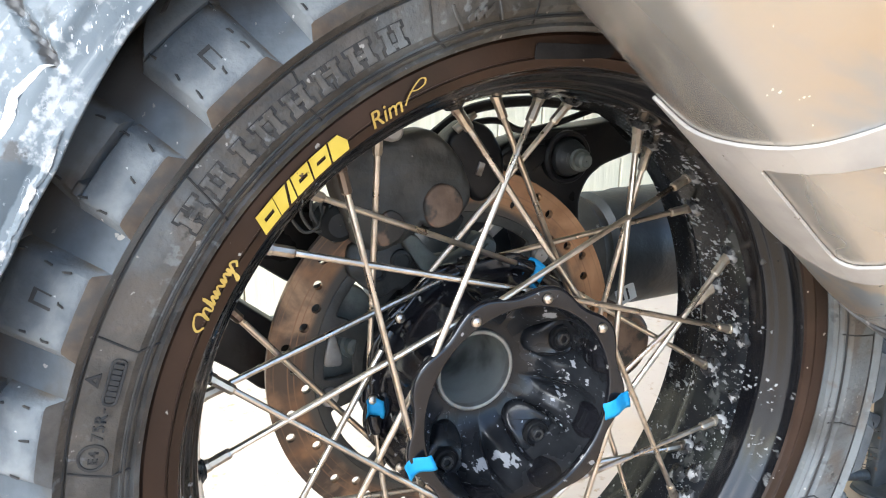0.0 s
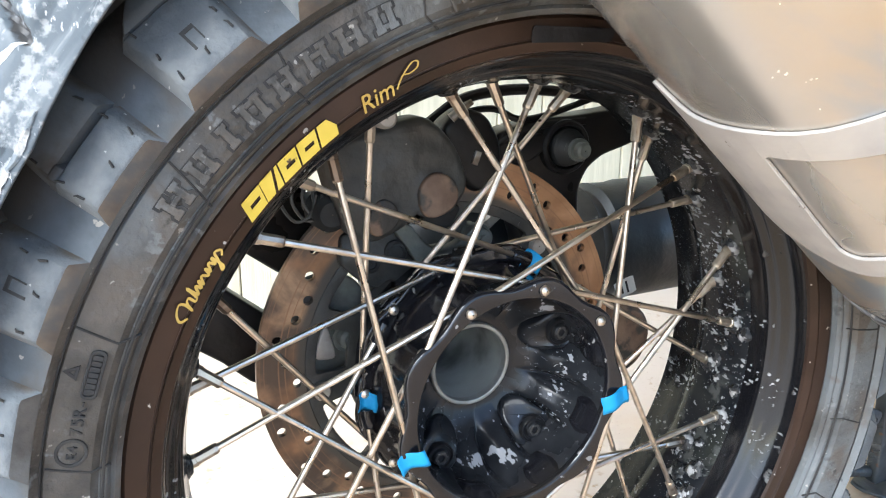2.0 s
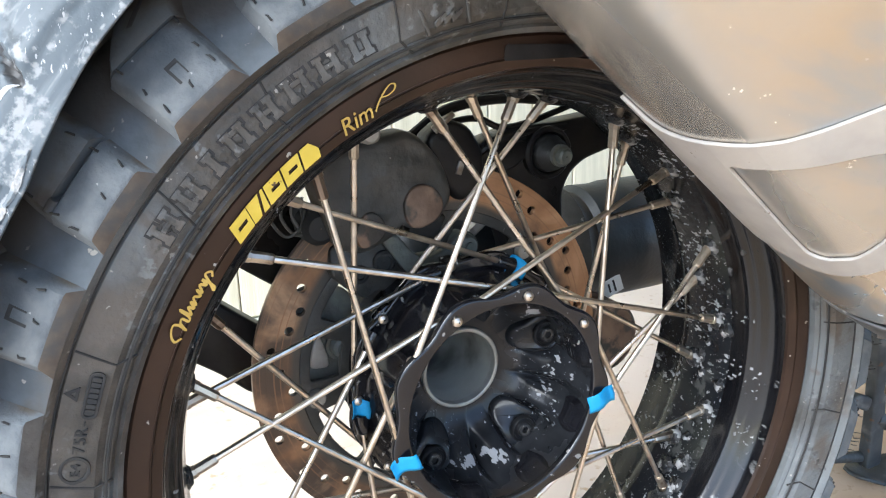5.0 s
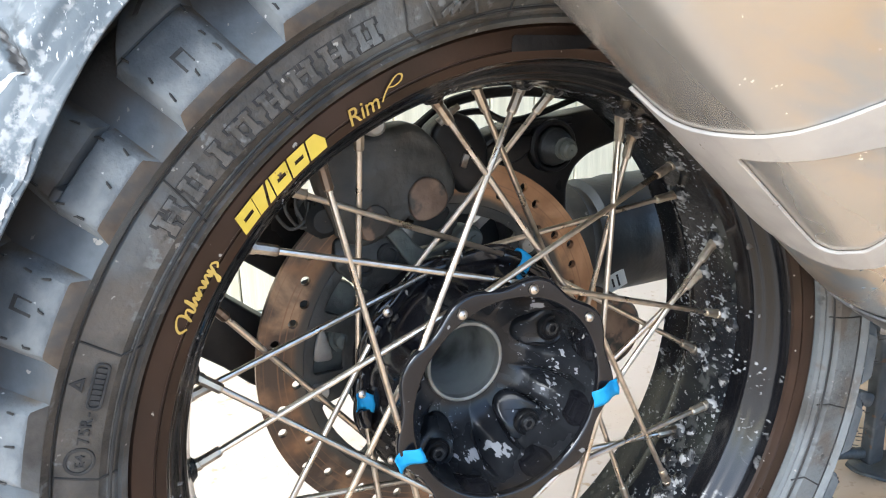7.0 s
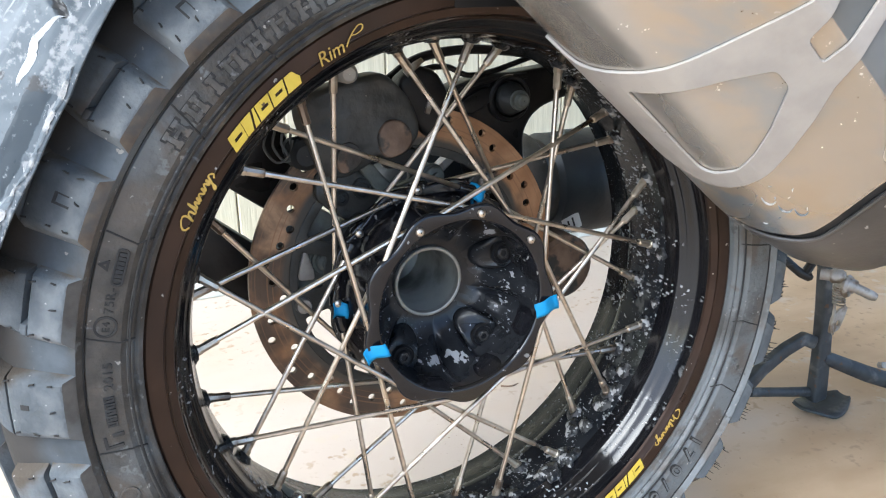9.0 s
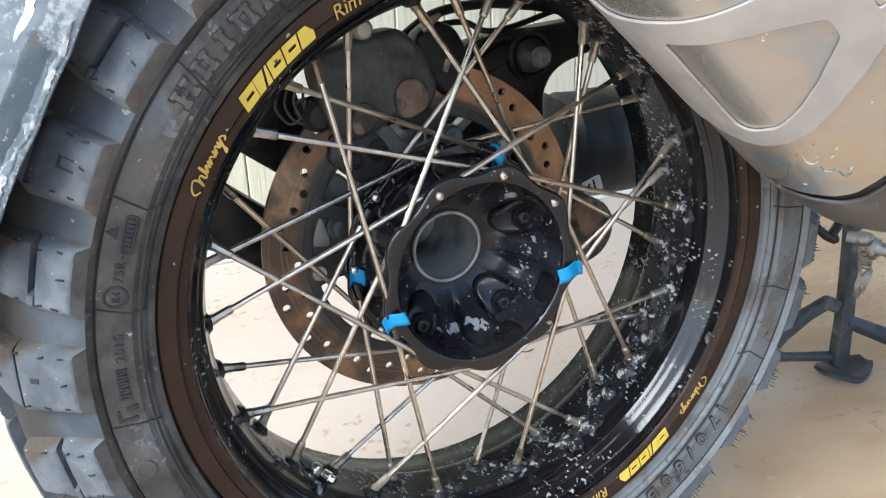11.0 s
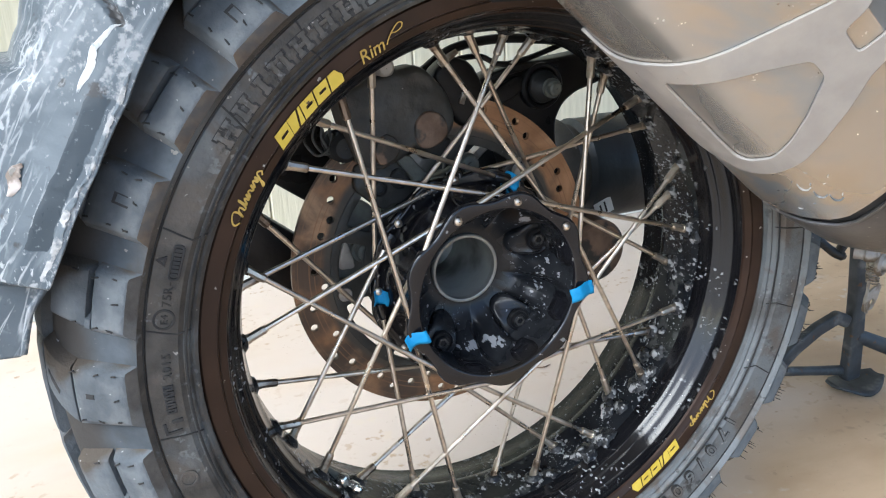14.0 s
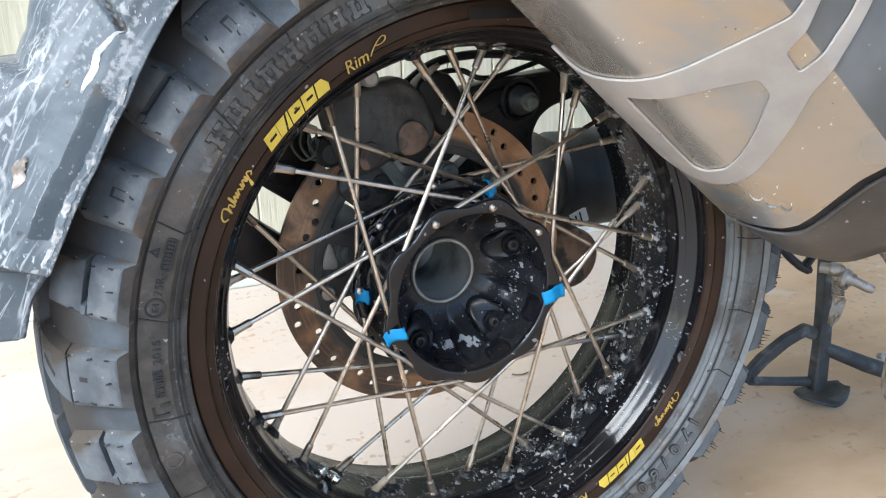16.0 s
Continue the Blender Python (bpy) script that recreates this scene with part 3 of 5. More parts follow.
part("shoulder_line", tube([polar(3 * k, 0.2646, -0.0118) for k in range(121)], 0.0006, 6, caps=False), GROOVE, tyre, "dark line round the tyre's shoulder")
part("tread_base", lathe(base_profile + [(0.14 - y, r) for y, r in base_profile[-2::-1]], 270), GAP, tyre, "grey rubber between the tread blocks", angle=40)
part("far_sidewall", lathe([(0.14 - y, r) for y, r in side_profile[::-1]], 200), RUBBER, tyre, angle=40)

BLOCKS, PITCH, FIRST = 30, 12.0, 138.75


def tread(a0, a1, y0, y1, s0=0.0, s1=0.0, depth=0.0078, taper=0.75):
    """One rubber lug from angle a0 to a1 (degrees) and from y0 to y1 across the tyre, its two ends leaning by s0 and s1 degrees; the flank at y0 takes the second material."""
    bm = bmesh.new()
    n, m = 6, 7
    steps, sink = (0, 0.04, 0.13, 0.5, 0.87, 0.96, 1), (0.0020, 0.0006, 0, 0, 0, 0.0006, 0.0020)
    far = y0 > 0.07
    mirrored = (lambda y: 0.14 - y) if far else (lambda y: y)
    top, low = [], []
    for i in range(n + 1):
        edge = -1 if i == 0 else 1 if i == n else 0
        row, row2 = [], []
        for j in range(m + 1):
            f = (0, 0.06, 0.2, 0.4, 0.6, 0.8, 0.94, 1)[j]
            y = mirrored(y0 + (y1 - y0) * f)
            a = radians(a0 + s0 * f + (a1 + s1 * f - a0 - s0 * f) * steps[i])
            yy, r = tread_point(y, max(sink[i], (0.0012, 0.0003, 0, 0, 0, 0, 0.0004, 0.0016)[j]))
            row.append(bm.verts.new((r * math.cos(a), mirrored(yy), r * math.sin(a))))
            a += radians(taper * edge)
            yy, r = tread_point(y + (0.0005 if j == m else -0.0005 if j == 0 else 0), depth)
            if j == 0 and (y0 < -0.01 or y0 > 0.15):
                yy -= 0.0035
                r -= 0.0022
            row2.append(bm.verts.new((r * math.cos(a), mirrored(yy), r * math.sin(a))))
        top.append(row)
        low.append(row2)
    for i in range(n):
        for j in range(m):
            bm.faces.new((top[i][j], top[i + 1][j], top[i + 1][j + 1], top[i][j + 1]))
        bm.faces.new((top[i][0], low[i][0], low[i + 1][0], top[i + 1][0])).material_index = 1
        bm.faces.new((top[i][-1], top[i + 1][-1], low[i + 1][-1], low[i][-1]))
    for j in range(m):
        bm.faces.new((top[0][j], top[0][j + 1], low[0][j + 1], low[0][j]))
        bm.faces.new((top[n][j], low[n][j], low[n][j + 1], top[n][j + 1]))
    return bm


# each lug: first and last angle, first and last y, lean of its two ends
near_lugs = {
    "odd": [(0, 7.1, -0.0188, -0.0056, 0, 0.0), (0.1, 7.0, -0.0032, 0.0130, 0.3, -0.8), (5.7, 7.05, -0.0058, -0.0030, 0, 0.0), (-1.6, 9.9, 0.0262, 0.066, 0.4, 1.2)],
    "even": [(0, 7.1, -0.0188, 0.0036, 0.3, 0.2), (0.2, 7.2, 0.0043, 0.0215, -2.4, -4.4), (-1.6, 9.9, 0.0275, 0.066, 0.4, 1.2)],
}
kinds = {k: v + [(a0 + 6.2, a1 + 6.2, 0.14 - y0, 0.14 - y1, s0, s1) for a0, a1, y0, y1, s0, s1 in v] for k, v in near_lugs.items()}
made = {}
hairs = bmesh.new()
cut_meshes = {}
CUTS = {"square": [(3.15, -0.0052), (3.75, -0.0052), (3.75, -0.0020), (3.15, -0.0020)],
        "hook": [(4.08, -0.0125), (4.08, -0.0063), (2.78, -0.0063), (2.78, -0.0115), (2.92, -0.0115), (2.92, -0.0073), (3.82, -0.0073), (3.82, -0.0125)],
        "slash": [(3.2, 0.0100), (2.6, 0.0112), (1.7, 0.0135), (0.9, 0.0160), (1.3, 0.0162), (2.1, 0.0142), (3.0, 0.0118), (3.6, 0.0104)]}


def sipe(outline):
    """A narrow cut lying on the tread, from points of angle and y; its walls go down into the lug."""
    bm = bmesh.new()
    top_ = []
    for a_, y_ in outline:
        y2, r2 = tread_point(y_, -0.0003)
        top_.append(bm.verts.new(polar(a_, r2, y2)))
    low_ = [bm.verts.new(v.co * 0.985) for v in top_]
    bm.faces.new(top_)
    for k in range(len(top_)):
        bm.faces.new((top_[k], top_[(k + 1) % len(top_)], low_[(k + 1) % len(top_)], low_[k]))
    return bm


rng = random.Random(4)
for i in range(BLOCKS):
    kind_ = "odd" if i % 2 == 0 else "even"
    turn_ = Matrix.Rotation(-radians(FIRST + PITCH * i), 4, 'Y')
    for n_, lug in enumerate(kinds[kind_]):
        clean = -85 < (FIRST + PITCH * i + 180) % 360 - 180 < 50
        under_guard = 95 < (FIRST + PITCH * i) % 360 < 160
        key = (kind_, n_, clean, under_guard)
        if key not in made:
            ob = part("tread_block", tread(*lug), MUD_SHADE if n_ % len(near_lugs[kind_]) and under_guard else BLOCK, tyre)
            ob.data.materials.append(ob.data.materials[0] if n_ % len(near_lugs[kind_]) or clean else SIDE_DIRT if under_guard else SIDE_DUST)
            made[key] = ob.data
        else:
            ob = new("tread_block", made[key])
            ob.parent = tyre
        ob.matrix_local = turn_
    # moulding hairs and short cuts on the outer lug
    base = FIRST + PITCH * i
    for a, y in ((0.5, -0.0150), (0.6, -0.0085), (3.4, -0.0165), (6.6, -0.0155), (6.6, -0.0085), (6.6, 0.0005), (0.6, 0.0010)):
        a += base + rng.uniform(-0.2, 0.2)
        y += rng.uniform(-0.0008, 0.0008)
        p = polar(a, tread_r(y) + 0.0002, y)
        y2 = y + rng.uniform(0.0016, 0.0027)
        q = polar(a + rng.uniform(-0.35, 0.35), tread_r(y2) + 0.0005, y2)
        mid = (p + q) / 2 + polar(a + rng.uniform(-30, 30), 0.0009, 0)
        tube([p, mid, q], [0.0006, 0.00055, 0.0003], 5, bm=hairs)
    if -100 < (base + 180) % 360 - 180 < 60:
        for a in (0.8, 1.2, 1.9, 2.5, 3.0, 3.5, 4.0, 6.6):
            if rng.random() < 0.75:
                p = polar(base + a + rng.uniform(-0.1, 0.1), 0.2755 + rng.uniform(0, 0.003), -0.0180)
                q = p + (polar(base + a, 1, -0.25)).normalized() * rng.uniform(0.004, 0.0075)
                tube([p, q], [0.0005, 0.00025], 4, bm=hairs)
    if kind_ == "even":
        for shape in ("square" if 168 < base % 360 < 215 else "hook", "slash"):
            if shape not in cut_meshes:
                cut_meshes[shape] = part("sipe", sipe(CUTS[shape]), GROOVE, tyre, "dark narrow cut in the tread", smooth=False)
                cut_meshes[shape].matrix_local = turn_
            else:
                ob = tagged(new("sipe", cut_meshes[shape].data), "dark narrow cut in the tread")
                ob.parent = tyre
                ob.matrix_local = turn_
tagged(part("rubber_hairs", hairs, GROOVE, tyre, "fine black moulding hairs on the tread"), kind="stuff")

# sidewall seams and raised marks
for k in range(24):
    a = 155.6 + 15 * k + (0.8, -0.5, 0.3, -0.9)[k % 4]
    if -70 < (a + 180) % 360 - 180 < -33:
        continue
    part("sidewall_seam", tube([polar(a + 0.9 * (k % 3 - 1), 0.2372, -0.0072), polar(a + 0.4, 0.2452, -0.0108), polar(a, 0.2535, -0.0120), polar(a - 0.4, 0.2630, -0.0124)], 0.0006, 6), GROOVE, tyre)
SIDE_Y = -0.0112


def raised_text(text, height, a, r, label):
    """Raised letters side by side, each a part of its own, centred on angle a."""
    step_ = math.degrees(height * 0.80 / (r + height / 2))
    for k, ch in enumerate(text):
        if ch != " ":
            raised(words(ch, height, 0.003), a - step_ * (k - (len(text) - 1) / 2), r, label, GROOVE)


def raised(bm, a, r, label="", mat=None):
    return part("raised_mark", onto_wheel(bm, a, r, SIDE_Y), mat or RUBBER, tyre, label, smooth=False)


def upright(x0, bw, h, serif, grow=0.0):
    """A stroke with short feet, as an outline; grow widens it on all sides."""
    b, t, g = bw / 2 + grow, 0.0017 + grow * 2, serif + grow
    return [(x0 - b - g, -grow), (x0 + b + g, -grow), (x0 + b + g, t - grow), (x0 + b, t + 0.0004), (x0 + b, h - t), (x0 + b + g, h - t + grow), (x0 + b + g, h + grow), (x0 - b - g, h + grow),
            (x0 - b - g, h - t + grow), (x0 - b, h - t), (x0 - b, t + 0.0004), (x0 - b - g, t - grow)]


for k in range(8):
    # each mark: one or two footed bars, their relief shade painted as a dark edge, with a short rung between
    w, h = (0.0122, 0.0108, 0.0044, 0.0116, 0.0108, 0.0122, 0.0118, 0.0108)[k], 0.0105
    a = 141.9 - 3.95 * k + (0.7 if k > 2 else 0.2 if k == 2 else 0)
    bars = [(0.0, 0.0030)] if w < 0.006 else [(-w / 2 + 0.0022, 0.0026), (w / 2 - 0.0022, 0.0026)]
    for n_, (x0, bw) in enumerate(bars):
        raised(plate([upright(x0, bw, h, 0.0008)], 0.0030 + 0.0001 * n_, 0.0003, 1), a, 0.2463, "raised plain bar in the sidewall's moulding")
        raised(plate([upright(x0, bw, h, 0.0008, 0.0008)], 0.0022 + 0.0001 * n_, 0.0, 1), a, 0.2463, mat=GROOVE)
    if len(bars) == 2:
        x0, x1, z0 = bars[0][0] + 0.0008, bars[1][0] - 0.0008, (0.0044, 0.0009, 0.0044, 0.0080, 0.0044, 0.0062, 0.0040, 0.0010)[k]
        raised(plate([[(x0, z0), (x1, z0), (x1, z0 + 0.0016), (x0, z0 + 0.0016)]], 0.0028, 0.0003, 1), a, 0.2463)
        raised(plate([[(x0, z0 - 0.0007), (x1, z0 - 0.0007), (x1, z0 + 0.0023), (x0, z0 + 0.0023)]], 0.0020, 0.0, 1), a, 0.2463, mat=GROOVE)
for dx in (-0.006, -0.0015, 0.003):
    raised(plate([[(dx, 0.0015), (dx + 0.006, 0.0045), (dx + 0.006, 0.0065), (dx, 0.0035)]], 0.003, 0.0003, 1), 104.6, 0.2435)
raised(plate([[(-0.01, 0), (-0.0092, 0), (-0.0105, 0.012), (-0.0115, 0.012)]], 0.003, 0.0003, 1), 104.8, 0.2425)
raised(plate([[(0.0095, 0), (0.0105, 0), (0.0115, 0.012), (0.0105, 0.012)]], 0.003, 0.0003, 1), 104.2, 0.2425)
for text, a in (("1", -35.8), ("7", -38.9), ("0", -43.0), ("/", -46.6), ("6", -49.9), ("0", -53.8), ("B", -57.6), ("1", -63.0), ("7", -66.4)):
    raised(words(text, 0.0130, 0.0030), a, 0.2420, "raised figure of the tyre size 170/60 B 17")
    # wider dark copy underneath: shade round the figure, put into colour
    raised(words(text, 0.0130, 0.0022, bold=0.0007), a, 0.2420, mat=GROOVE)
raised(plate([circle(0, 0, 0.0062, 28), circle(0, 0, 0.0054, 28)], 0.003, 0.0003, 1), 168.2, 0.2534, mat=GROOVE)
raised_text("E4", 0.0042, 168.2, 0.2513, "raised approval mark E4")
raised_text("75R-", 0.0052, 164.6, 0.2503, "raised approval mark 75R")
raised_text("2015", 0.0055, 175.0, 0.2493, "raised figures 2015 on the sidewall")
for a in (178.2, 179.1, 180.0, 180.9, 181.8):
    raised(plate([[(-0.0013, 0), (0.0013, 0), (0.0013, 0.0055), (-0.0013, 0.0055)], [(-0.0006, 0.0007), (0.0006, 0.0007), (0.0006, 0.0048), (-0.0006, 0.0048)]], 0.003, 0.0003, 1), a, 0.2496, mat=GROOVE)
raised(plate([[(-0.0042, 0), (-0.0030, 0), (-0.0030, 0.0085), (0.003, 0.0085), (0.003, 0.0098), (-0.0042, 0.0098)]], 0.003, 0.0003, 1), 184.2, 0.2490, mat=GROOVE)
raised(plate([[(0.0015, 0.0005), (0.0032, 0.0005), (0.0032, 0.0065), (0.0015, 0.0065)]], 0.003, 0.0003, 1), 184.0, 0.2470, mat=GROOVE)
raised(plate([rounded([(-0.0105, 0), (0.0105, 0), (0.0105, 0.0062), (-0.0105, 0.0062)], 0.0028, 4), rounded([(-0.0098, 0.0007), (0.0098, 0.0007), (0.0098, 0.0055), (-0.0098, 0.0055)], 0.0024, 4)],
             0.003, 0.0003, 1), 160.2, 0.2478, "raised plain frame in the sidewall's moulding", GROOVE)
for k in range(7):
    raised(plate([[(-0.0008, 0), (0.0008, 0), (0.0008, 0.0036), (-0.0008, 0.0036)]], 0.003, 0.0003, 1), 161.9 - 0.57 * k, 0.2491, mat=GROOVE)
raised(plate([[(-0.003, 0), (0.003, 0), (0, 0.0052)], [(-0.0017, 0.0008), (0.0017, 0.0008), (0, 0.0036)]], 0.003, 0.0003, 1), 160.2, 0.2570, mat=GROOVE)
raised(plate([circle(0, 0, 0.0055, 24), circle(0, 0, 0.0046, 24)], 0.003, 0.0003, 1), 192.9, 0.2555)

# painted marks on the rim's lip
FACE_Y, FACE_SLOPE = 0.0006, -0.14


def decal(bm, a, r, mat, label=""):
    return part("rim_mark", onto_wheel(bm, a, r, FACE_Y, slope=FACE_SLOPE), mat, wheel, label, smooth=False)


def ribbon(points, width, depth=0.0005):
    """A flat stroke along points in the x-y plane."""
    pts = smooth_path([(x, y, 0) for x, y in points], 5)
    bm = bmesh.new()
    prev = None
    for i, p in enumerate(pts):
        d = (pts[min(i + 1, len(pts) - 1)] - pts[max(i - 1, 0)]).normalized()
        s = Vector((-d.y, d.x, 0)) * width / 2 * (0.65 + 0.5 * abs(d.y))
        row = [bm.verts.new(p + s + Vector((0, 0, depth))), bm.verts.new(p - s + Vector((0, 0, depth)))]
        if prev:
            bm.faces.new((prev[0], prev[1], row[1], row[0]))
        prev = row
    return bm


for turn_a in (0.0, -185.5):
    for k, (w, cut) in enumerate(((0.0112, "slit"), (0.0106, "split"), (0.0102, "slit"), (0.0104, "slit"), (0.0100, "step"))):
        a = 138.2 - 3.0 * k + turn_a
        sh = 0.0034

        def lean_(pts):
            return [(x + sh * y / 0.0092, y) for x, y in pts]

        loops = [lean_([(-w / 2, 0), (w / 2, 0), (w / 2, 0.0092), (-w / 2, 0.0092)])]
        if cut == "slit":
            loops.append(lean_([(-w / 2 + 0.0032, 0.0037), (w / 2 - 0.0018, 0.0037), (w / 2 - 0.0018, 0.0055), (-w / 2 + 0.0032, 0.0055)]))
        elif cut == "split":
            loops = [lean_([(-w / 2, 0), (-0.0002, 0), (w / 2 - 0.003, 0.0092), (-w / 2, 0.0092)]), lean_([(0.0016, 0), (w / 2, 0), (w / 2, 0.0092), (w / 2 - 0.0014, 0.0092)])]
        else:
            loops = [lean_([(-w / 2, 0), (w / 2, 0), (w / 2, 0.0042), (0.0004, 0.0092), (-w / 2, 0.0092)])]
        decal(plate(loops, 0.0006, 0, 1), a, 0.2166, YELLOW, "bold yellow printed block")
    decal(words("Rim", 0.0082, 0.0006, 0.25), 118.6 + turn_a, 0.2168, GOLD, "gold printed word")
    decal(ribbon([(0.003, 0.002), (0.006, 0.0052), (0.0105, 0.0085), (0.0145, 0.0105), (0.0168, 0.0095), (0.0155, 0.0072), (0.0115, 0.0062), (0.008, 0.007)], 0.0008), 116.6 + turn_a, 0.2168, GOLD)
    script = [(-0.021, 0.001), (-0.0235, 0.0035), (-0.021, 0.0062), (-0.0165, 0.0072), (-0.0155, 0.0045), (-0.017, 0.0005), (-0.0145, 0.0042), (-0.0122, 0.0045), (-0.0125, 0.0012), (-0.0105, 0.0018),
              (-0.0085, 0.0075), (-0.0092, 0.0012), (-0.0062, 0.0044), (-0.006, 0.0012), (-0.0035, 0.0045), (-0.0042, 0.0012), (-0.0012, 0.0042), (0.0005, 0.0012), (0.0025, 0.0045), (0.0022, 0.0012),
              (0.0052, 0.0045), (0.0062, 0.0012), (0.0078, 0.0045), (0.0072, -0.002), (0.0052, -0.0028), (0.0082, 0.001), (0.0105, 0.0045), (0.0128, 0.0025), (0.0108, 0.0008)]
    decal(ribbon(script, 0.0011), 147.6 + turn_a, 0.2188, GOLD, "gold printed flourish")
decal(plate([rounded([(-0.025, 0), (0.023, 0.0006), (0.025, 0.0078), (-0.024, 0.0084)], 0.002, 3)], 0.0006, 0, 1), 89.6, 0.2192, BLACK_PART, "worn dark sticker patch")

# hub
LOBE = 74.5


def flange_outline(r, amp, n=180):
    return [((r + amp * math.cos(9 * (2 * math.pi * k / n - radians(LOBE)))) * math.cos(2 * math.pi * k / n),
             (r + amp * math.cos(9 * (2 * math.pi * k / n - radians(LOBE)))) * math.sin(2 * math.pi * k / n)) for k in range(n)]


BOLT_A = 21.5
valley = [(0.0708, 0.0365), (0.0700, 0.0400), (0.0701, 0.048), (0.0703, 0.060), (0.0703, 0.072), (0.0698, 0.080), (0.0680, 0.0865), (0.0645, 0.0910), (0.0600, 0.0940), (0.0545, 0.0965), (0.0490, 0.0985), (0.0435, 0.1005), (0.0385, 0.1025),
          (0.0335, 0.1045), (0.0302, 0.1045)]
land = [(0.0708, 0.0365), (0.0700, 0.0400), (0.0698, 0.047), (0.0690, 0.055), (0.0676, 0.0620), (0.0655, 0.0680), (0.0628, 0.0735), (0.0592, 0.0790), (0.0555, 0.0838), (0.0520, 0.0885), (0.0485, 0.0955), (0.0434, 0.0995), (0.0385, 0.1022),
        (0.0335, 0.1045), (0.0302, 0.1045)]
bm = bmesh.new()
NA = 450
wears, rings_ = [], []
for i in range(NA):
    a = 360.0 * i / NA
    cell = (a - BOLT_A + 12) / 24.0
    x = abs((cell % 1.0) - 0.5) * 2
    bolted = int(cell % 15) % 3 == 0
    w = max(0.0, 1 - min(1.0, x * 1.04) ** 3.2) * (0.22 if bolted else 1.0)
    ring = []
    for (r0, y0), (r1, y1) in zip(valley, land):
        v = polar(a, r0 + (r1 - r0) * w, y0 + (y1 - y0) * w)
        v += polar(a, 1, 0) * 0.0005 * noise.noise(v * 160)
        ring.append(bm.verts.new(v))
        at_edge = math.exp(-((r1 - 0.0615) / 0.0042) ** 2) * (0.25 + 0.75 * w) * (0.35 if bolted else 1.0)
        patch = 0.5 + 0.9 * noise.noise(Vector((cell * 1.6, r1 * 90, 4.0))) + (0.35 if -112 < (a + 180) % 360 - 180 < 14 else -0.1)
        wears.append(0.26 * at_edge * min(1.0, max(0.0, patch - 0.2) * 1.6))
    rings_.append(ring)
for i in range(NA):
    A, B = rings_[i], rings_[(i + 1) % NA]
    for j in range(len(valley) - 1):
        bm.faces.new((A[j], B[j], B[j + 1], A[j + 1]))
hub = part("hub", bm, HUB_BLACK, wheel, "black bowl-shaped hub with fluted inside and scuffed paint", angle=32)
wear = hub.data.attributes.new("wear", 'FLOAT', 'POINT')
wear.data.foreach_set("value", wears)
bm = bmesh.new()
rings_ = []
NA = 270
shell_line = [(0.0415, 0.0728, 0.0042), (0.0440, 0.0722, 0.0040), (0.0480, 0.0706, 0.0046), (0.0540, 0.0698, 0.0050), (0.0620, 0.0705, 0.0042), (0.0700, 0.0720, 0.0030), (0.0780, 0.0745, 0.0018), (0.0860, 0.0795, 0.0006),
              (0.0975, 0.0800, 0.0), (0.1010, 0.0760, 0.0), (0.1340, 0.0740, 0.0)]
for i in range(NA):
    a = 360.0 * i / NA
    c = math.cos(9 * radians(a - LOBE))
    rings_.append([bm.verts.new(polar(a, r + amp * max(-0.75, min(0.8, c * 1.5)), y)) for y, r, amp in shell_line])
for i in range(NA):
    A, B = rings_[i], rings_[(i + 1) % NA]
    for j in range(len(shell_line) - 1):
        bm.faces.new((A[j], B[j], B[j + 1], A[j + 1]))
part("hub_shell", bm, HUB_CLEAN, hub, "gloss black lobed outside of the hub", angle=40)
part("near_flange", xz(plate([flange_outline(0.0768, 0.0030), circle(0, 0, 0.0706, 120)], 0.0062, 0.0024, 3), 0.0395), HUB_CLEAN, hub)
part("far_flange", xz(plate([flange_outline(0.0865, 0.0028), circle(0, 0, 0.078, 120)], 0.007, 0.0015), 0.0915), HUB_CLEAN, hub)
part("bore_ring", lathe([(0.1035, 0.0272), (0.1018, 0.0276), (0.1014, 0.0285), (0.1014, 0.0298), (0.1022, 0.0306), (0.107, 0.0307), (0.107, 0.0272)], 72, closed=True), RING, hub, "machined grey ring at the bore")
part("bore", lathe([(0.1036, 0.0273), (0.15, 0.0268), (0.185, 0.0268), (0.186, 0.002)], 60), BORE, hub, "grey inside of the axle bore")
for k in range(5):
    c = polar(BOLT_A - 72 * k, 0.0625, 0)
    along = BOLT_A - 72 * k
    # a tongue-shaped boss, sloping down to the bore
    outline = [polar(along, 0.0615, 0) + polar(along + q, 0.0132, 0) for q in range(-90, 91, 12)] + [polar(along, 0.0520, 0) + polar(along + q, 0.0098, 0) for q in range(90, 271, 15)]
    tongue = xz(plate([[(p.x, p.z) for p in outline]], 0.018, 0.0025), 0.0905)
    for v in tongue.verts:
        v.co.y += 1.0 * max(0.0, 0.0570 - math.hypot(v.co.x, v.co.z))
    part("bolt_boss", tongue, HUB_BLACK, hub, angle=50)
    bolt = part("bolt", lathe([(0.0830, 0.0102), (0.0802, 0.0101), (0.0792, 0.0094), (0.0793, 0.0086), (0.0806, 0.0080), (0.0809, 0.0062), (0.0800, 0.0056), (0.0786, 0.0054), (0.0780, 0.0047), (0.0780, 0.0030), (0.0796, 0.0028),
                               (0.0796, 0.0006)], 28), BLACK_PART, hub, m=Matrix.Translation(c))
    part("bolt_socket", lathe([(0.0790, 0.0049), (0.0778, 0.0046), (0.0777, 0.0031), (0.0786, 0.0029)], 6), DARK_STEEL, bolt, m=Matrix.Identity(4), smooth=False)

# spokes
NIP0 = 61.6


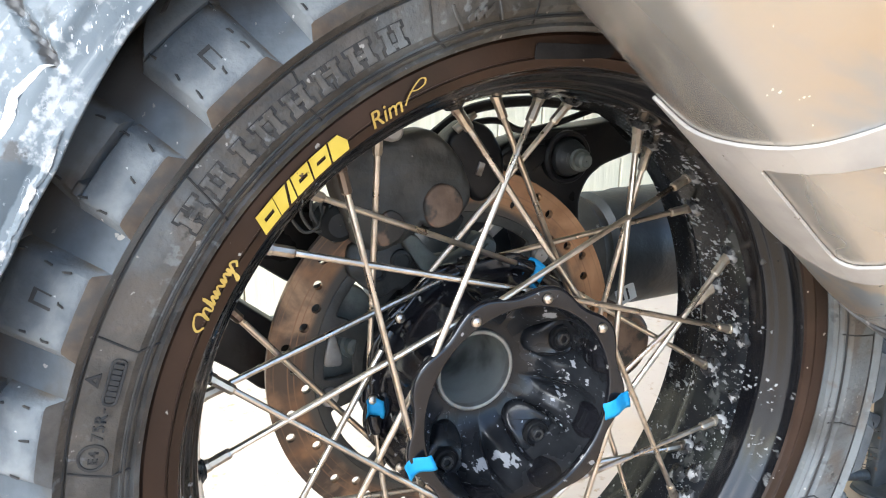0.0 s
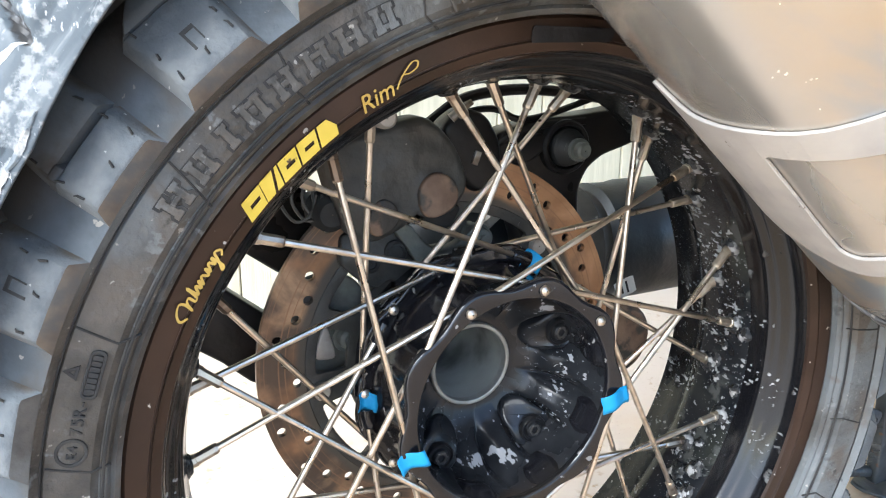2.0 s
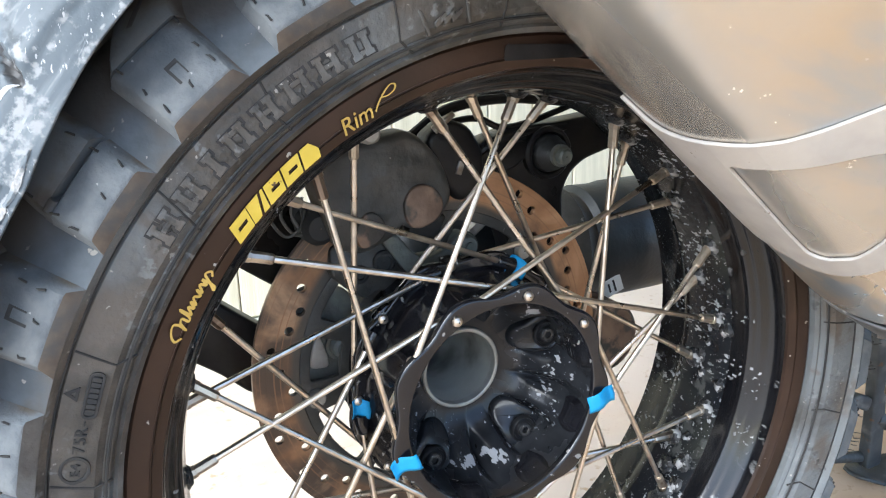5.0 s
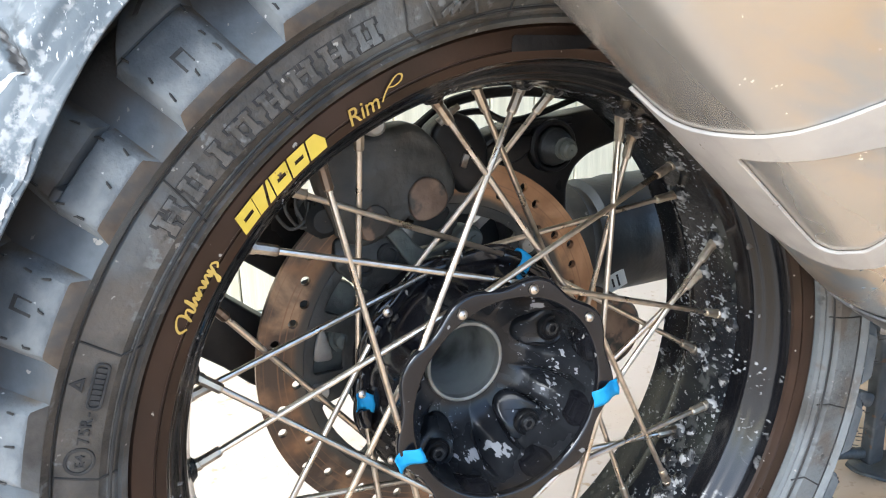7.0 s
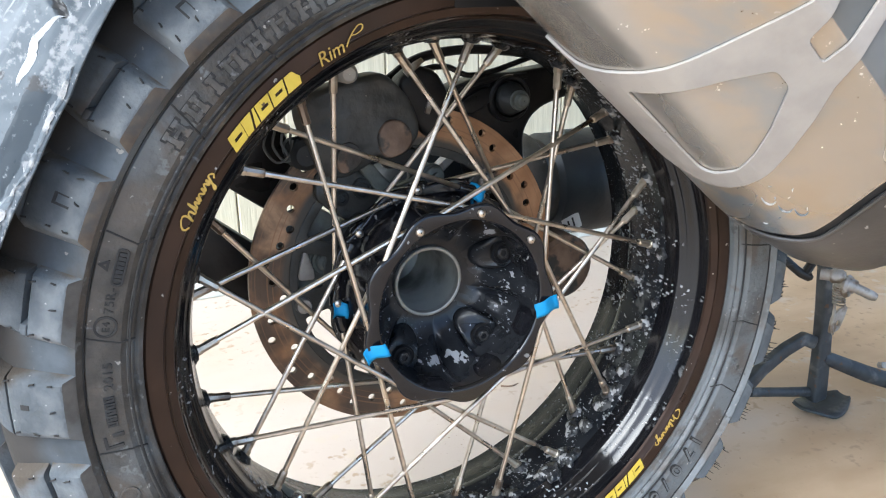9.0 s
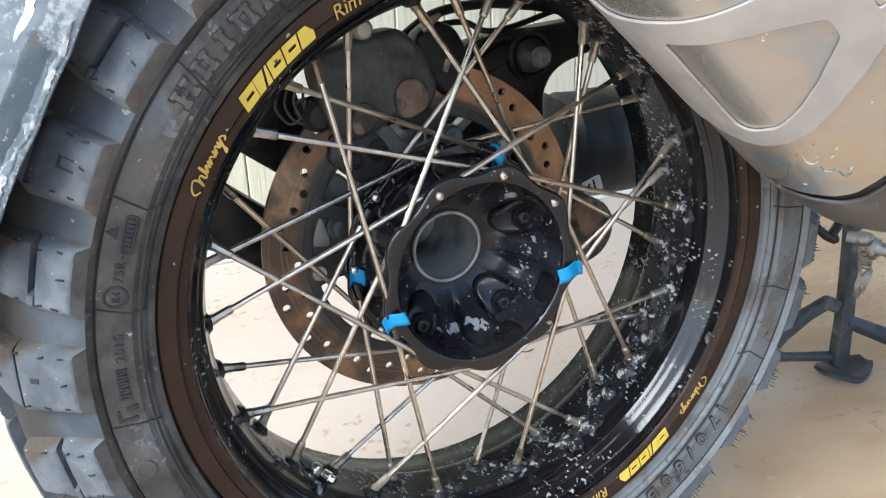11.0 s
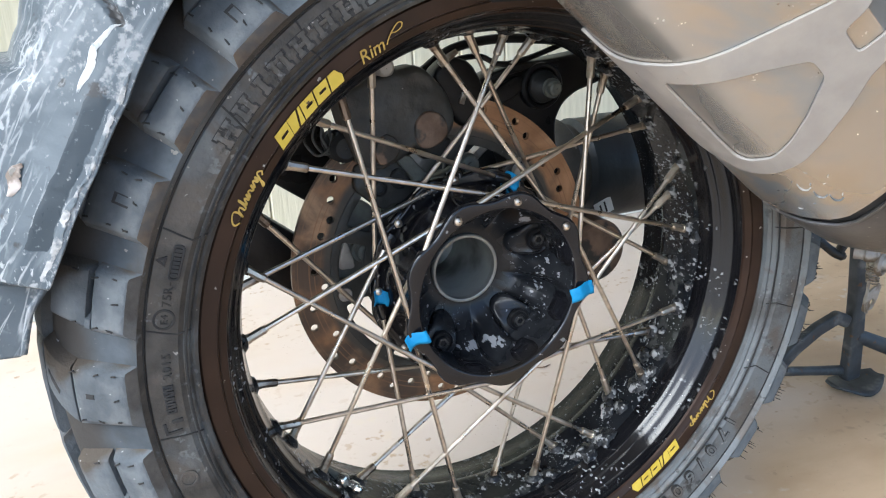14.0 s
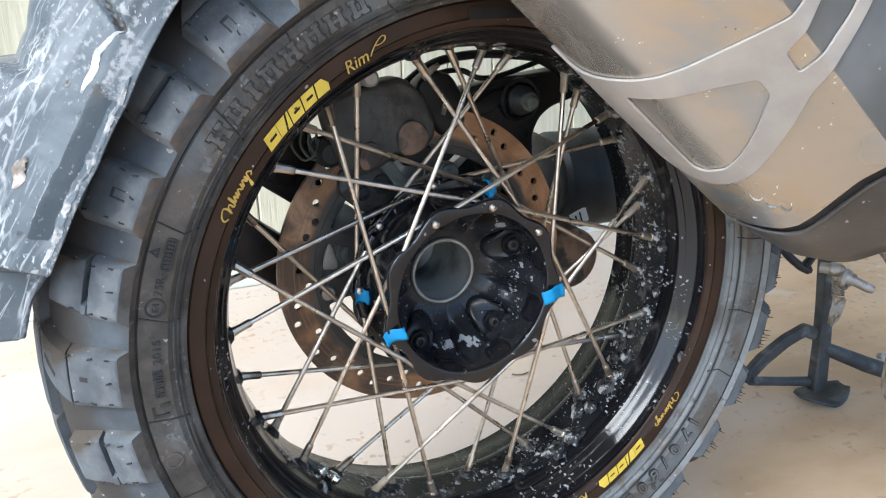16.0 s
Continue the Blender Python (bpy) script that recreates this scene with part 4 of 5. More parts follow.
def spoke(hub_a, hub_r, hub_y, nip_a, nip_y, bend, head):
    """A steel spoke from its hole in the hub flange to its nipple in the rim; bend: the way its elbow turns into the flange; head: where its head shows."""
    p, q = polar(hub_a, hub_r, hub_y), polar(nip_a, 0.1985, nip_y)
    d = (q - p).normalized()
    length = (q - p).length
    s = part("spoke", tube([p + Vector((0, bend * 0.006, 0)), p + Vector((0, bend * 0.002, 0)), p + d * 0.002 + Vector((0, bend * 0.0004, 0)), p + d * 0.006, p + d * (length - 0.017)], 0.002, 10), STEEL, wheel)
    dome = lathe([(-0.0021, 0.0005), (-0.0018, 0.0017), (-0.0009, 0.0030), (0.0006, 0.0035), (0.0012, 0.0030)], 16)
    part("spoke_head", dome, STEEL, s, m=Matrix.Translation(head))
    a = p + d * (length - 0.0195)
    seat_m = Matrix.Translation(q) @ (Vector((0, 1, 0)).rotation_difference(polar(nip_a, 1, 0))).to_matrix().to_4x4()
    part("nipple_seat", lathe([(-0.0042, 0.0030), (-0.0040, 0.0048), (-0.0022, 0.0066), (-0.0004, 0.0088), (0.002, 0.0118)], 12), RIM_CRUST, s, m=seat_m)
    part("nipple", tube([a, a + d * 0.0012, a + d * 0.0125, a + d * 0.0128, a + d * 0.0235], [0.0028, 0.0033, 0.0033, 0.0038, 0.0038], 8), NIPPLE, s, smooth=False)


shift = {"n1": (1.25, 1.25, 1.0, -0.75, -1.75, -1.75, 0.0, 1.75, 1.5), "n2": (1.0, 1.75, 1.0, 1.5, 0.0, -1.0, -1.75, -1.0, 1.25),
         "f1": (2.25, 0.5, 0.75, 0.0, 0.0, -1.25, 0.75, 2.75, 2.25), "f2": (0.25, 1.0, 0.5, 0.5, 1.0, 0.0, -0.75, -0.5, 0.0)}
for k in range(9):
    b = NIP0 + 40 * k
    spoke(b - 71, 0.0752, 0.0445, b + shift["n1"][k], 0.0535, -1, polar(b - 63, 0.0742, 0.0352 if 25 < (b - 63) % 360 < 135 else 0.0412))
    spoke(b - 18.4 + 63.5, 0.0765, 0.0385, b - 18.4 + shift["n2"][k], 0.0565, 1, polar(b - 18.4 + 63.5, 0.0750, 0.0445))
    spoke(b - 10.2 - 63, 0.0835, 0.0875, b - 10.2 + shift["f1"][k], 0.0735, 1, polar(b - 10.2 - 63, 0.0835, 0.0945))
    spoke(b - 28.2 + 66, 0.0835, 0.0955, b - 28.2 + shift["f2"][k], 0.0765, -1, polar(b - 28.2 + 66, 0.0835, 0.0872))

# paint chipped off the rim round the nipples
nipples = [(NIP0 + 40 * k + at + shift[key][k], y) for k in range(9) for key, at, y in (("n1", 0, 0.0535), ("n2", -18.4, 0.0565), ("f1", -10.2, 0.0735), ("f2", -28.2, 0.0765))]
chips = []
for v in barrel.data.vertices:
    a = math.degrees(math.atan2(v.co.z, v.co.x))
    near = min(math.hypot(((a - na_ + 180) % 360 - 180) * 0.0035, v.co.y - ny_) for na_, ny_ in nipples)
    chips.append(0.20 * math.exp(-(near / 0.013) ** 2) * max(0.0, 0.75 + 0.9 * noise.noise(v.co * 60)))
barrel.data.attributes.new("wear", 'FLOAT', 'POINT').data.foreach_set("value", chips)

# clumps of greasy dirt round the nipples
clump_rng = random.Random(11)
for k in range(26):
    bm = bmesh.new()
    bmesh.ops.create_icosphere(bm, subdivisions=3, radius=1.0)
    a = clump_rng.uniform(-98, 6)
    size = clump_rng.uniform(0.0045, 0.0105) * (1.0 if -75 < a < -20 else 0.7)
    seed_ = Vector((k * 3.1, 0, 0))
    flat = clump_rng.uniform(0.35, 0.6)
    for v in bm.verts:
        d = 1 + 0.45 * noise.noise(v.co * 1.5 + seed_) + 0.28 * noise.noise(v.co * 3.6 + seed_)
        v.co = Vector((v.co.x * size * flat * d, v.co.y * size * d, v.co.z * size * d))
    part("dirt_clump", bm, RIM_CRUST, wheel, "dark crusty clump of dirt", angle=60,
         m=Matrix.Rotation(-radians(a), 4, 'Y') @ Matrix.Translation((0.1985, clump_rng.choice((0.050, 0.054, 0.058, 0.064, 0.072)) + clump_rng.uniform(-0.006, 0.006), 0)))

# black sleeves of the far flange round the spoke ends
for k in range(9):
    b = NIP0 + 40 * k
    for hub_a, hub_y, nip_a, nip_y in ((b - 73.2, 0.0875, b - 10.2 + shift["f1"][k], 0.0735), (b + 37.8, 0.0955, b - 28.2 + shift["f2"][k], 0.0765)):
        p, q = polar(hub_a, 0.0835, hub_y), polar(nip_a, 0.1985, nip_y)
        d = (q - p).normalized()
        part("spoke_sleeve", tube([p - d * 0.003, p + d * 0.001, p + d * 0.009, p + d * 0.0105], [0.0056, 0.0056, 0.0048, 0.0036], 14), HUB_CLEAN, hub)

# valve
v0, v3 = Vector((-0.145, 0.074, -0.138)), Vector((-0.124, 0.044, -0.146))


def stem(t):
    return v0.lerp(v3, t)


valve = part("valve_stem", tube([stem(0.0), stem(0.36), stem(0.37), stem(0.70)], [0.0042, 0.0042, 0.0034, 0.0034], 14), BRACKET, wheel, "dull metal valve stem")
part("valve_nut", tube([stem(0.40), stem(0.43), stem(0.50), stem(0.57), stem(0.60)], [0.0044, 0.0056, 0.0060, 0.0056, 0.0042], 16), CHROME, valve, "bright rounded valve collar")
part("valve_cap", tube([stem(0.68), stem(0.70), stem(0.88), stem(0.90), stem(0.97), stem(1.0)], [0.0040, 0.0046, 0.0046, 0.0036, 0.0034, 0.0022], 10), CHROME, valve, "bright valve cap")

# brake disc
holes = [(139.4 + 7.35 * k, (0.1305, 0.123, 0.1165, 0.120, 0.1265, 0.133)[k % 6] if k < 4 else (0.1335, 0.120, 0.133, 0.126, 0.1185, 0.1242, 0.1295, 0.1222, 0.1145, 0.128)[(k - 8) % 10])
         for k in range(49)]
disc = thing("brake_disc", AXLE, "rusty drilled brake disc behind the spokes", "brake disc")
part("rotor", xz(plate([circle(0, 0, 0.1413, 180), flange_outline(0.1070, 0.001)] + [circle(r * math.cos(radians(a)), r * math.sin(radians(a)), 0.0037, 14) for a, r in holes],
                       0.005, 0.0004, 1), 0.1395), DISC, disc, smooth=False)
gaps = []
for k in range(5):
    for g0, g1 in ((-165, -133), (-126, -106)):
        ga = [radians(g0 + 72 * k + (g1 - g0) * f) for f in (0, 0.25, 0.5, 0.75, 1)]
        gaps.append(rounded([(0.1025 * math.cos(a), 0.1025 * math.sin(a)) for a in ga] + [(0.079 * math.cos(a), 0.079 * math.sin(a)) for a in ga[::-1]], 0.004, 3))
part("carrier", xz(plate([circle(0, 0, 0.1085, 120), circle(0, 0, 0.06, 60)] + gaps, 0.005, 0.0008), 0.1385), CALIPER, disc, "dusty dark grey disc carrier")
for k in range(5):
    part("rivet", lathe([(0.1315, 0.0006), (0.1315, 0.0058), (0.133, 0.0068), (0.136, 0.007)], 20), ZINC, disc, m=Matrix.Translation(polar(-99.5 + 72 * k, 0.1, 0)))

# blue tape flags
for a, r, y, w, h, tilt, bend in ((-163.4, 0.0765, 0.0335, 0.0175, 0.0108, 22, 0.0035), (-177, 0.083, 0.0845, 0.0115, 0.012, -4, 0.003), (-9, 0.0745, 0.0335, 0.023, 0.012, 12, -0.004),
                                  (65.3, 0.0835, 0.084, 0.015, 0.012, -30, 0.003)):
    bm = bmesh.new()
    nx, ny = 10, 4
    rng = random.Random(int(a * 10))
    jag = [rng.uniform(-0.0006, 0.0006) for _ in range(ny + 1)]
    g = [[bm.verts.new(((i / nx - 0.5) * w + (jag[j] if i in (0, nx) else 0), bend * math.sin(i / nx * 5.2) * 0.7 - 0.001 * math.sin(j * 1.3), (j / ny - 0.5) * h + 0.0012 * math.sin(i / nx * 4)))
          for j in range(ny + 1)] for i in range(nx + 1)]
    for i in range(nx):
        for j in range(ny):
            bm.faces.new((g[i][j], g[i + 1][j], g[i + 1][j + 1], g[i][j + 1]))
    ob = part("tape_flag", bm, TAPE, None, m=AXLE @ Matrix.Translation(polar(a, r, y)) @ Matrix.Rotation(radians(-tilt), 4, 'Y'))
    sol = ob.modifiers.new("thickness", 'SOLIDIFY')
    sol.thickness = 0.0004
    tagged(ob, "torn strip of blue painter's tape stuck on the hub", "tape", "tape flags on the hub")

# ---- silencer ----
SLOPE = Matrix(((0.766, 0, 0.643, 0), (0, 1, 0, 0), (-0.643, 0, 0.766, 0), (0, 0, 0, 1)))
arc = [(-0.0843 + 0.08 * math.cos(radians(-15 - 113 * k / 15)), 0.5003 + 0.08 * math.sin(radians(-15 - 113 * k / 15))) for k in range(16)]
section = arc + rounded([arc[-1], (-0.187, 0.48), (-0.2, 0.525), (-0.190, 0.59), (-0.13, 0.63), (-0.06, 0.62), (-0.032, 0.57), arc[0]], 0.03, 8)[9:63]
top = rounded([arc[-1], (-0.1865, 0.4796), (-0.197, 0.525), (-0.190, 0.59)], 0.004, 8)
section = arc + top[9:18] + section[16 + 9:]
centre = Vector((-0.115, 0.52))
run = [0.0]
for p, q in zip(section, section[1:] + section[:1]):
    run.append(run[-1] + (Vector(q) - Vector(p)).length)


def on_section(s, lift=0.0):
    """The point of the silencer's outline at arc length s, lifted off it, as (y, z)."""
    s %= run[-1]
    i = max(k for k in range(len(section)) if run[k] <= s)
    p, q = Vector(section[i]), Vector(section[(i + 1) % len(section)])
    t = (s - run[i]) / max(run[i + 1] - run[i], 1e-9)
    a, b = Vector(on_raw(s - 0.004)), Vector(on_raw(s + 0.004))
    d = (b - a).normalized()
    nrm = Vector((d.y, -d.x))
    c = p.lerp(q, t)
    if nrm.dot(c - centre) < 0:
        nrm = -nrm
    return c + nrm * lift


def on_raw(s):
    s %= run[-1]
    i = max(k for k in range(len(section)) if run[k] <= s)
    t = (s - run[i]) / max(run[i + 1] - run[i], 1e-9)
    return Vector(section[i]).lerp(Vector(section[(i + 1) % len(section)]), t)


SEAM = ((0.0, -0.185), (0.06, -0.165), (0.0883, -0.1525), (0.104, -0.1497), (0.1214, -0.1458), (0.1369, -0.1425), (0.1479, -0.1432), (0.1634, -0.1494), (0.1989, -0.1674), (0.25, -0.18), (0.4, -0.2))


def seam_at(s):
    s %= run[-1]
    if s > 0.4:
        return -0.2 + (s - 0.4) / (run[-1] - 0.4) * 0.015
    return float(np.interp(s, [a for a, _ in SEAM], [b for _, b in SEAM]))


silencer = thing("exhaust_silencer", SLOPE, "brushed steel exhaust silencer with a grey heat shield", "exhaust silencer")
NS = 96
svals = [run[-1] * k / NS for k in range(NS)]
CREASE = run[20]
svals[min(range(NS), key=lambda k: abs(svals[k] - CREASE))] = CREASE


def shell(stations):
    """A skin over the section; stations are functions of s giving (u, lift)."""
    bm = bmesh.new()
    rings = []
    for st in stations:
        ring = []
        for s in svals:
            u, lift = st(s)
            c = on_section(s, lift)
            ring.append(bm.verts.new((u, c.x, c.y)))
        rings.append(ring)
    for A, B in zip(rings, rings[1:]):
        for k in range(NS):
            bm.faces.new((A[k], A[(k + 1) % NS], B[(k + 1) % NS], B[k]))
    return bm, rings


bm, rings = shell([(lambda s, f=f: (-0.62 + (seam_at(s) + 0.62) * f, -0.0 if f < 0.999 else -0.0006)) for f in (0, 0.2, 0.4, 0.6, 0.75, 0.9, 0.985, 1.0)]
                  + [lambda s: (seam_at(s) + 0.0006, -0.004)])
bm.faces.new(rings[0])
# the body's upper outer face is coloured a darker blue-grey
for f in bm.faces:
    mid = f.calc_center_median()
    f.material_index = 1 if mid.z > 0.4800 and mid.y < -0.15 else 0
body_ob = part("body", bm, SILENCER, silencer, angle=45)
body_ob.data.materials.append(GREY_FACE)


def scratch(points, width):
    """A shallow bright gouge on the silencer, from points of length along it and arc round it."""
    path = smooth_path([(u, *on_section(s, 0.0001)) for u, s in points], 4)
    part("scratch", tube(path, [width * (0.35 + 0.65 * math.sin(math.pi * k / (len(path) - 1))) for k in range(len(path))], 6), CRUST, body_ob, "pale curved scratch")


for k in range(3):
    u, s_ = (-0.1889, -0.1781, -0.1714)[k], (0.1370, 0.1424, 0.1493)[k]
    scratch([(u, s_), (u + 0.0045, s_ - 0.0004), (u + 0.0075, s_ + 0.0006), (u + 0.0085, s_ + 0.0030), (u + 0.0065, s_ + 0.0058)], 0.0007)
mark_rng = random.Random(9)
for k in range(16):
    u, s_ = mark_rng.uniform(-0.215, -0.160), mark_rng.uniform(0.118, 0.160)
    lean = mark_rng.uniform(-0.0035, 0.0035)
    scratch([(u, s_), (u + lean * 0.6, s_ + 0.0007), (u + lean, s_ + mark_rng.uniform(0.001, 0.0028))], mark_rng.uniform(0.00028, 0.00050))
bm, rings = shell([lambda s: (seam_at(s) - 0.002, -0.0045), lambda s: (seam_at(s) + 0.010, -0.0045)])
part("seam", bm, GROOVE, silencer, "black gap round the silencer's end")
bm, rings = shell([lambda s: (seam_at(s) + 0.0105, -0.004), lambda s: (seam_at(s) + 0.013, -0.003), lambda s: (seam_at(s) * 0.55 - 0.040, -0.0035),
                   lambda s: (seam_at(s) * 0.35 - 0.035, -0.010), lambda s: (seam_at(s) * 0.2 - 0.025, -0.024), lambda s: (-0.034, -0.052), lambda s: (-0.026, -0.058)])
bm.faces.new(rings[-1])
cap = part("front_cap", bm, DARK_STEEL, silencer, "dark steel front end of the silencer", angle=50)
part("cap_edge", shell([(lambda s, q=q: (seam_at(s) + 0.0100 + 0.0016 * math.cos(q), -0.0022 + 0.0016 * math.sin(q))) for q in (0, 0.8, 1.6, 2.4, 3.2, 4.0, 4.8, 5.6, 6.283)])[0], DARK_STEEL, cap, "pale dusty edge of the front end")
part("rolled_lip", shell([(lambda s, q=q: (-0.036 + 0.004 * math.cos(q), -0.05 + 0.004 * math.sin(q))) for q in (0, 0.8, 1.6, 2.4, 3.2, 4.0, 4.8, 5.6, 6.283)])[0], ZINC, cap, "bright rolled steel lip")
pipe_bm = tube(smooth_path([(-0.04, -0.115, 0.52), (0.02, -0.115, 0.518), (0.09, -0.11, 0.50), (0.2, -0.08, 0.44)], 6), 0.045, 40)
pipe = part("link_pipe", pipe_bm, SILENCER, silencer, "polished exhaust link pipe")
part("clamp_bolt", tube([(-0.012, -0.152, 0.49), (-0.012, -0.160, 0.482)], 0.006, 6), ZINC, pipe, smooth=False)

outer = [(-0.345, 0.075), (-0.3275, 0.088), (-0.3243, 0.1012), (-0.3208, 0.1186), (-0.3159, 0.1355), (-0.3128, 0.149), (-0.3106, 0.1645), (-0.3096, 0.1823), (-0.3085, 0.2084), (-0.3085, 0.2246), (-0.311, 0.2334),
         (-0.319, 0.256), (-0.335, 0.29), (-0.305, 0.30), (-0.285, 0.27), (-0.272, 0.2433), (-0.2661, 0.2283), (-0.2544, 0.2092), (-0.2379, 0.191), (-0.2218, 0.1696), (-0.2108, 0.152), (-0.2063, 0.1367),
         (-0.2054, 0.122), (-0.2092, 0.11), (-0.2151, 0.1018), (-0.225, 0.0877), (-0.24, 0.065), (-0.335, 0.06)]
tri = rounded([(-0.3047, 0.1161), (-0.2949, 0.148), (-0.2887, 0.1709), (-0.2808, 0.1919), (-0.2661, 0.192), (-0.2438, 0.1709), (-0.2296, 0.154), (-0.2205, 0.1385), (-0.2205, 0.1215), (-0.226, 0.1160), (-0.2435, 0.1154),
               (-0.2755, 0.1158)], 0.004, 4)
slot = rounded([(-0.2895, 0.2113), (-0.2952, 0.2237), (-0.3046, 0.2391), (-0.311, 0.2555), (-0.323, 0.285), (-0.304, 0.283), (-0.2836, 0.2494), (-0.2758, 0.2252), (-0.2715, 0.2105)], 0.004, 4)
bm = plate([rounded(outer, 0.003, 2), tri, slot], 0.0020, 0.0004, 1)
for k in range(14, 77):
    geom = bm.verts[:] + bm.edges[:] + bm.faces[:]
    bmesh.ops.bisect_plane(bm, geom=geom, plane_co=(0, 0.004 * k, 0), plane_no=(0, 1, 0))
for v in bm.verts:
    c = on_section(v.co.y, 0.0012 + v.co.z)
    v.co = (v.co.x, c.x, c.y)
part("heat_shield", bm, SHIELD, silencer, "matt grey heat shield with a triangular window", smooth=False)

# ---- mudguard ----
guard = thing("mudguard", AXLE, "scuffed grey plastic mudguard behind the tyre", "mudguard")


def guard_point(j, a):
    re = float(np.interp(a, [90, 120, 132.6, 143.8, 151.8, 160.2, 164.1, 168, 176], [0.335, 0.325, 0.3164, 0.3055, 0.3045, 0.3094, 0.313, 0.3235, 0.330]))
    rt = float(np.interp(a, [90, 136, 141, 143.5, 146.4, 147.6, 152, 166, 173, 176], [0.378, 0.377, 0.3745, 0.3685, 0.3650, 0.376, 0.384, 0.384, 0.372, 0.36]))
    rm = re + 0.034
    prof = [(-0.0216, re), (-0.0215, re + 0.0006), (-0.0213, re + 0.0012), (-0.0150, re + 0.0175), (-0.004, rm - 0.001), (0.009, (rm * 0.45 + rt * 0.55)), (0.024, rt - 0.003), (0.045, rt), (0.095, rt),
            (0.116, rt - 0.003), (0.131, (rm * 0.45 + rt * 0.55)), (0.144, rm - 0.001), (0.155, re + 0.0175), (0.1613, re + 0.0012), (0.1615, re + 0.0006), (0.1616, re)]
    y, r = prof[j]
    if a > 164.2:
        f = min(1.0, (a - 164.2) / 1.6)
        k = min(j, 15 - j)
        y2 = max(min(y, 0.14 - y), 0.0016 * k)
        y2 = y2 if y < 0.07 else 0.14 - y2
        y += (y2 - y) * f * f * (3 - 2 * f)
    return y, r


def guard_at(g, a):
    """The guard's (y, r) at angle a; g runs across it, in columns of its profile."""
    k = min(int(g), 14)
    (y0, r0), (y1, r1) = guard_point(k, a), guard_point(k + 1, a)
    return y0 + (y1 - y0) * (g - k), r0 + (r1 - r0) * (g - k)


def bump_at(v, lo, hi, soft):
    """1 between lo and hi, falling to 0 over soft outside."""
    return max(0.0, min(1.0, (v - lo) / soft + 1, (hi - v) / soft + 1))


def guard_marks(g, a):
    """How crusted, how bare and how darkly lined the guard is, and how far it stands out, at column g and angle a."""
    crease = a - (138.1 - (g - 2.92) * 0.98)
    crust = max(0.19 * bump_at(a, 138.2, 144.4, 0.8) * bump_at(g, 2.1, 2.85, 0.1),
                0.30 * bump_at(a, 142.0, 164.0, 2.0) * bump_at(g, 2.0, 2.12 + 0.06 * math.sin(a * 1.3), 0.16),
                0.22 * math.exp(-((a - 136.6) / 1.3) ** 2 - ((g - 3.1) / 0.33) ** 2),
                0.20 * bump_at(a, 129.0, 138.0, 1.0) * math.exp(-((g - 2.70) / 0.13) ** 2),
                0.10 * bump_at(a, 139.0, 146.0, 1.5) * bump_at(g, 3.5, 5.0, 0.3))
    clean = 0.45 * bump_at(a, 145.2 + (g - 2.8) * 0.8, 160.5, 0.5) * bump_at(g, 2.36, 3.02, 0.06)
    clean = max(clean, 0.12 * bump_at(a, 100.0, 136.5, 1.5) * bump_at(g, 2.95, 8.0, 0.3))
    groove = bump_at(abs(crease), -1, 0.25, 0.35) * bump_at(g, 3.0, 4.7, 0.3)
    # darker along the groove and at the bare strip's upper end
    dark_line = 0.32 * max(groove, 0.8 * bump_at(a, 144.4, 145.0, 0.5) * bump_at(g, 2.5, 3.0, 0.1))
    q = Vector((a * 0.9, g * 6.0, 0.0))
    lift = 0.0016 * bump_at(crease, -40, -0.8, 0.5) * bump_at(g, 2.9, 9.0, 0.15) - 0.0022 * groove + 0.0022 * max(0.0, crust - 0.12) * (0.5 + noise.noise(q * 2.3))
    return crust, clean, dark_line, lift


bm = bmesh.new()
columns = [0, 1] + [2 + k / 12 for k in range(49)] + [7, 8, 9, 10, 11, 12, 13, 14, 15]
marks = {"wear": [], "clean": [], "dark_line": []}
grid = []
na = 240
for g in columns:
    col = []
    end = 173.4 - 1.0 * max(0.0, 1 - min(g, 15 - g) / 5) ** 2
    for i in range(na + 1):
        a = 92 + (end - 92) * i / na
        y, r = guard_at(g, a)
        v = polar(a, r, y)
        near = 0.15 if g < 2.1 or g > 12.9 else 1.0
        crust, clean, dark_line, lift = guard_marks(g, a) if near == 1.0 else (0.1, 0.0, 0.0, 0.0)
        w = (0.0016 * noise.noise(v * 40) + 0.0009 * noise.noise(v * 110)) * near + lift
        if near == 1.0 and abs(a - 156.0 - (y - 0.01) * 60) < 0.9 and y > 0.0:
            w -= 0.0018
        col.append(bm.verts.new(polar(a, r + w, y - 0.7 * lift)))
        for key, value in zip(marks, (crust, clean, dark_line)):
            marks[key].append(value)
    grid.append(col)
for A, B in zip(grid, grid[1:]):
    for i in range(na):
        bm.faces.new((A[i], A[i + 1], B[i + 1], B[i]))
shell_ob = part("guard_shell", bm, GUARD, guard, angle=40)
for key, values in marks.items():
    shell_ob.data.attributes.new(key, 'FLOAT', 'POINT').data.foreach_set("value", values)
sol = shell_ob.modifiers.new("thickness", 'SOLIDIFY')
sol.thickness, sol.offset, sol.material_offset_rim = 0.003, -1, 0
part("screw", lathe([(-0.001, 0.0006), (-0.001, 0.0028), (0.0015, 0.0034)], 16), ZINC, guard, "small screw with mud round it", m=Matrix.Translation(polar(154.6, 0.3402, -0.0036)))


